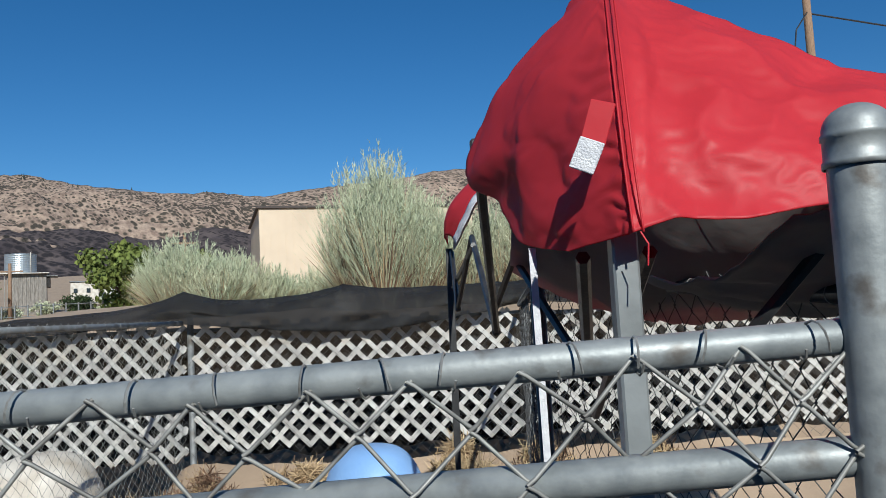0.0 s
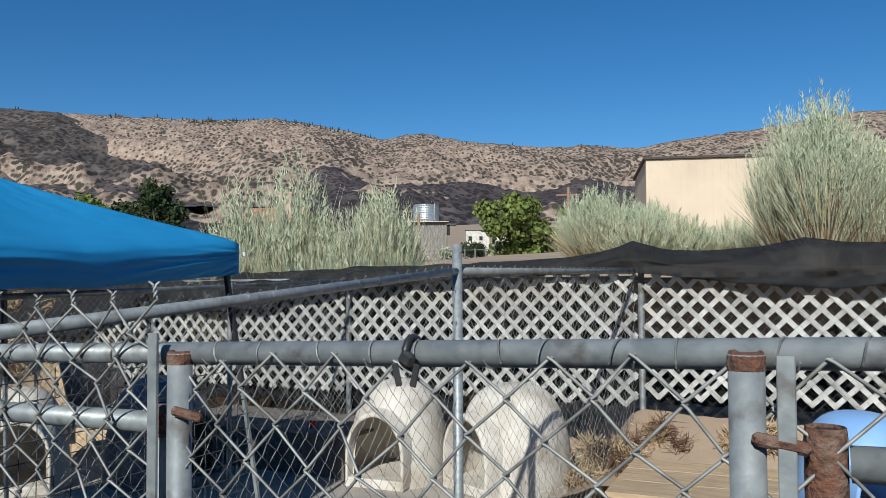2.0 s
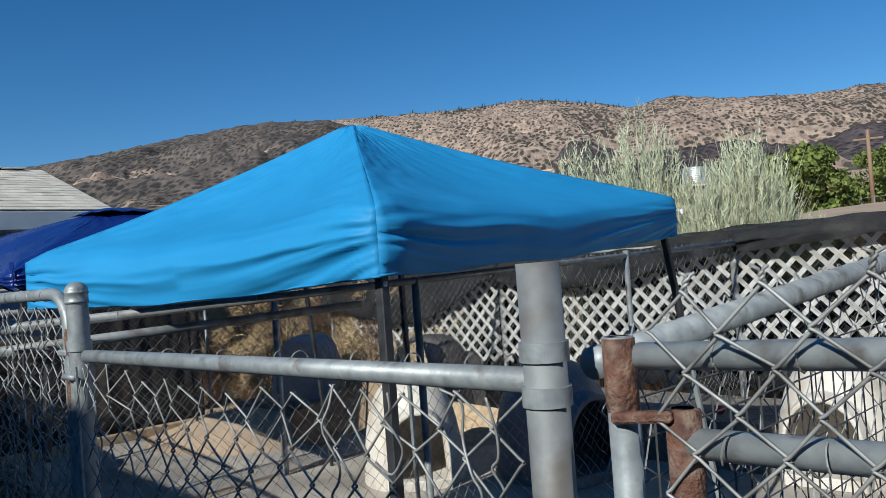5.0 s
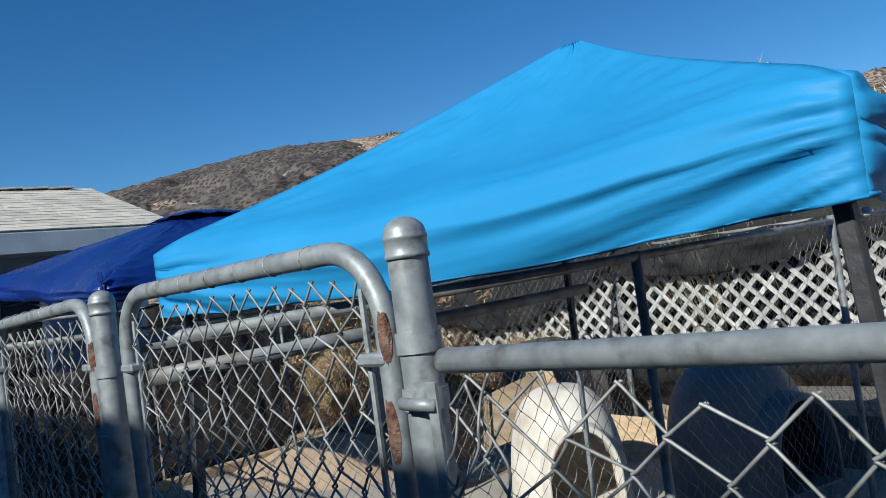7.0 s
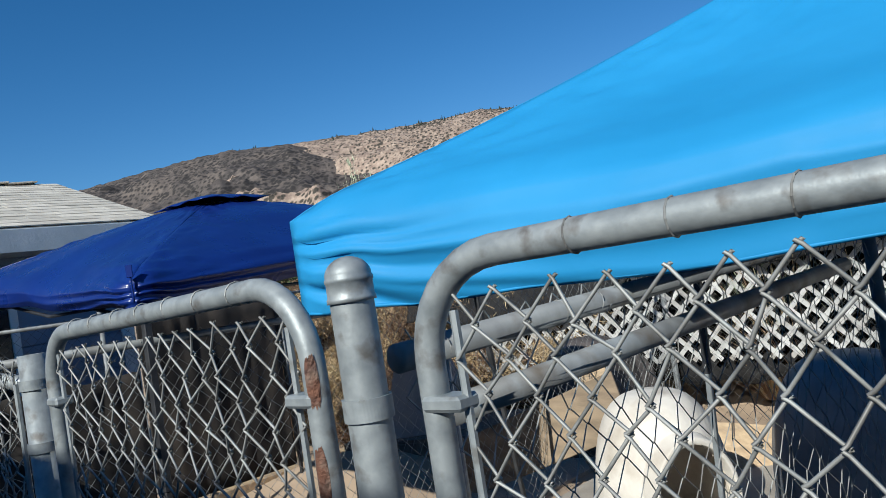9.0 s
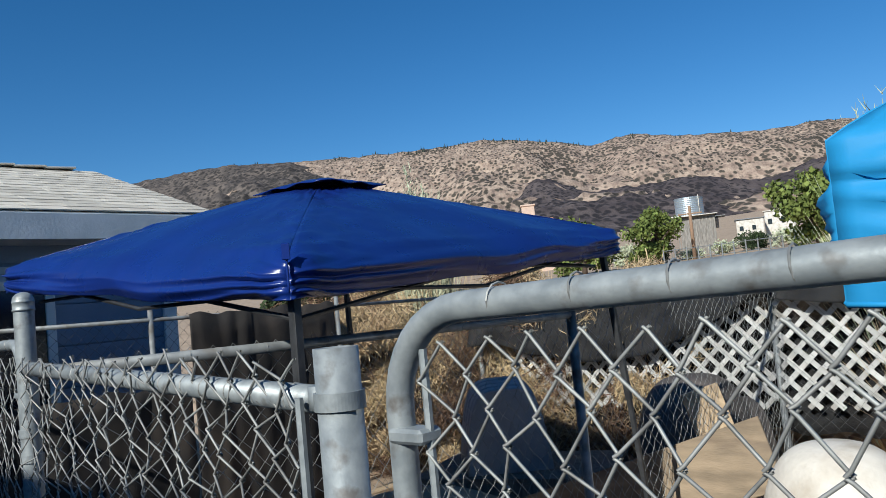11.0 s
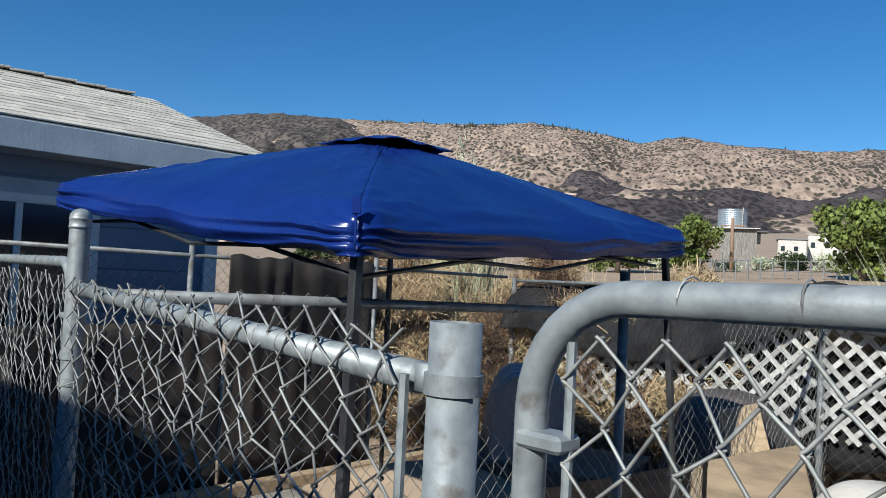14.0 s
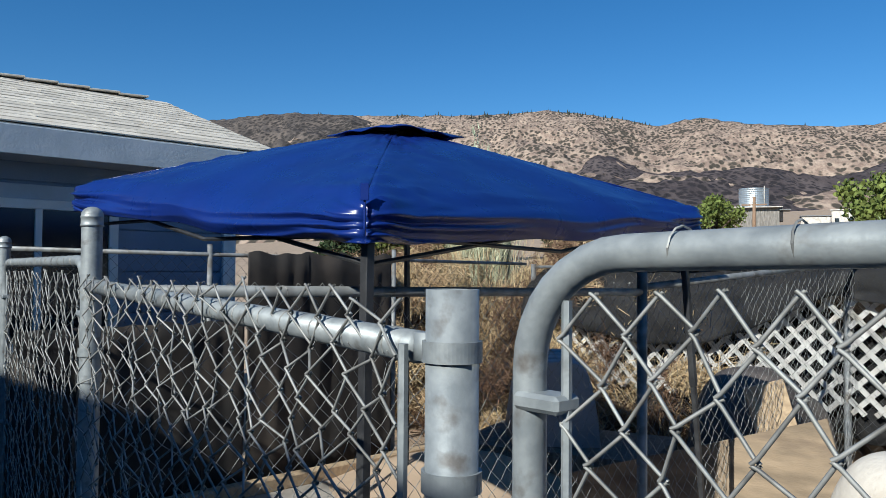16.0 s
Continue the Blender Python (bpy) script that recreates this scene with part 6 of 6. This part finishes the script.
for i, (x, y, h, sp) in enumerate(((-12.7, 7.5, 3.3, 0.6), (-13.5, 8.3, 3.2, 0.6))):
    sage_bush(x, y, h, sp, 260 + 7 * i, "tall straw-coloured bush with feathery plumes behind the kennels", 1300, 1.5)


def dead_weeds(x, y, h, sp, seed):
    z = ground_z(x, y) - 0.02
    t = thing("dead_weeds", (x, y, z), "tangled dark dead weeds against the chain link", "weeds", "dead weeds")
    stems((x, y, z), 900, h, sp, 0.006, 1.6, DEADTWIG, "dead_growth", t, seed, low=0.15, droop=0.9)
    stems((x, y, z), 260, h, sp, 0.005, 1.6, STRAW, "dry_growth", t, seed + 1, low=0.15, droop=0.9)


DEADTWIG = material("dead_weed_stems", (0.085, 0.070, 0.060), (0.045, 0.037, 0.032), 6, 0.9, 0.0, 0.0, island=0.4)
for i, (x, y, h, sp) in enumerate(((-7.5, 1.42, 0.95, 0.28), (-7.95, 1.5, 1.05, 0.28), (-8.5, 1.62, 1.15, 0.30), (-8.95, 1.75, 1.05, 0.32), (-9.5, 1.85, 1.05, 0.32))):
    dead_weeds(x, y, h, sp, 700 + 3 * i)


def tree(x, y, h, w, mat, label, seed, n=6500):
    p = Vector((x, y, 0))
    z = gz(p)
    t = thing("tree", (p.x, p.y, z), label, "tree", "trees below the hills")
    g = np.random.default_rng(seed)
    gg = Geo().tube([(p.x, p.y, z), (p.x + 0.1, p.y, z + h * 0.3), (p.x, p.y, z + h * 0.75)], 0.05 * h, 8, r2=0.012 * h)
    cl = []
    for k in range(26):
        a, rr = g.uniform(0, 6.28), w * g.uniform(0.1, 0.85)
        q = Vector((p.x + rr * math.cos(a), p.y + rr * math.sin(a), z + h * g.uniform(0.14, 0.92) * (1 - 0.25 * rr / w)))
        gg.tube([(p.x, p.y, z + h * 0.25), ((p.x + q.x) / 2, (p.y + q.y) / 2, (z + h * 0.3 + q.z) / 2), q], 0.02 * h, 5, r2=0.004 * h)
        cl.append((q.x, q.y, q.z, w * g.uniform(0.22, 0.42)))
    gg.make("trunk", BARK, t, smooth=True)
    cl = np.array(cl)
    i = g.integers(0, len(cl), n)
    dirs = g.normal(0, 1, (n, 3))
    dirs /= np.linalg.norm(dirs, axis=1)[:, None]
    c = cl[i, :3] + dirs * (cl[i, 3:4] * g.uniform(0.3, 1.05, (n, 1))) * (1, 1, 0.8)
    s = 0.038 * w * g.uniform(0.6, 1.6, (n, 1))
    a = np.cross(dirs, g.normal(0, 1, (n, 3)))
    a /= np.linalg.norm(a, axis=1)[:, None]
    b = np.cross(a, g.normal(0, 1, (n, 3)))
    b /= np.linalg.norm(b, axis=1)[:, None]
    v = np.stack((c - a * s, c + b * s, c + a * s, c - b * s), 1).reshape(-1, 3)
    ob = big("crown", v, np.arange(4 * n).reshape(-1, 4), mat, t)
    tagged(ob, kind="stuff")


for i, (x, y, h, w, m) in enumerate(((-21.5, 53, 5.4, 3.1, LEAF), (-21.0, 67, 5.0, 2.6, LEAF), (-34.7, 57.5, 5.3, 2.4, LEAF), (-37.6, 51.4, 4.6, 2.7, LEAF), (-49.7, 38.9, 6.9, 3.0, LEAF), (-44.3, 42.0, 7.0, 2.7, LEAFDARK), (-47.0, 40.6, 5.2, 2.6, LEAFDARK),
                                     (-46.0, 36.8, 5.0, 3.2, LEAF), (-49.0, 33.0, 4.6, 3.0, LEAFDARK), (-40.5, 46.0, 4.2, 2.6, LEAFDARK), (-11.0, 58, 4.2, 2.4, LEAFDARK), (-9.5, 50, 3.6, 2.0, LEAF))):
    tree(x, y, h, w, m, "rounded green tree below the hills" if m is LEAF else "dark green tree below the hills", 400 + i)
for i, (b, d, h, w) in enumerate(((16.5, 70, 1.7, 1.6), (18.4, 68, 1.4, 1.5), (20.6, 69, 1.5, 1.6), (22.4, 67, 1.2, 1.3), (26.8, 67, 1.5, 1.4), (28.6, 70, 1.9, 1.7), (14.5, 72, 1.8, 1.8), (24.6, 66, 0.9, 1.2))):
    p = polar(b, d, 0, (-5.9, 0.4))
    tree(p.x, p.y, h, w, SAGE if i % 2 else LEAFDARK, "low dusty scrub bush before the sheds", 450 + i, 2200)
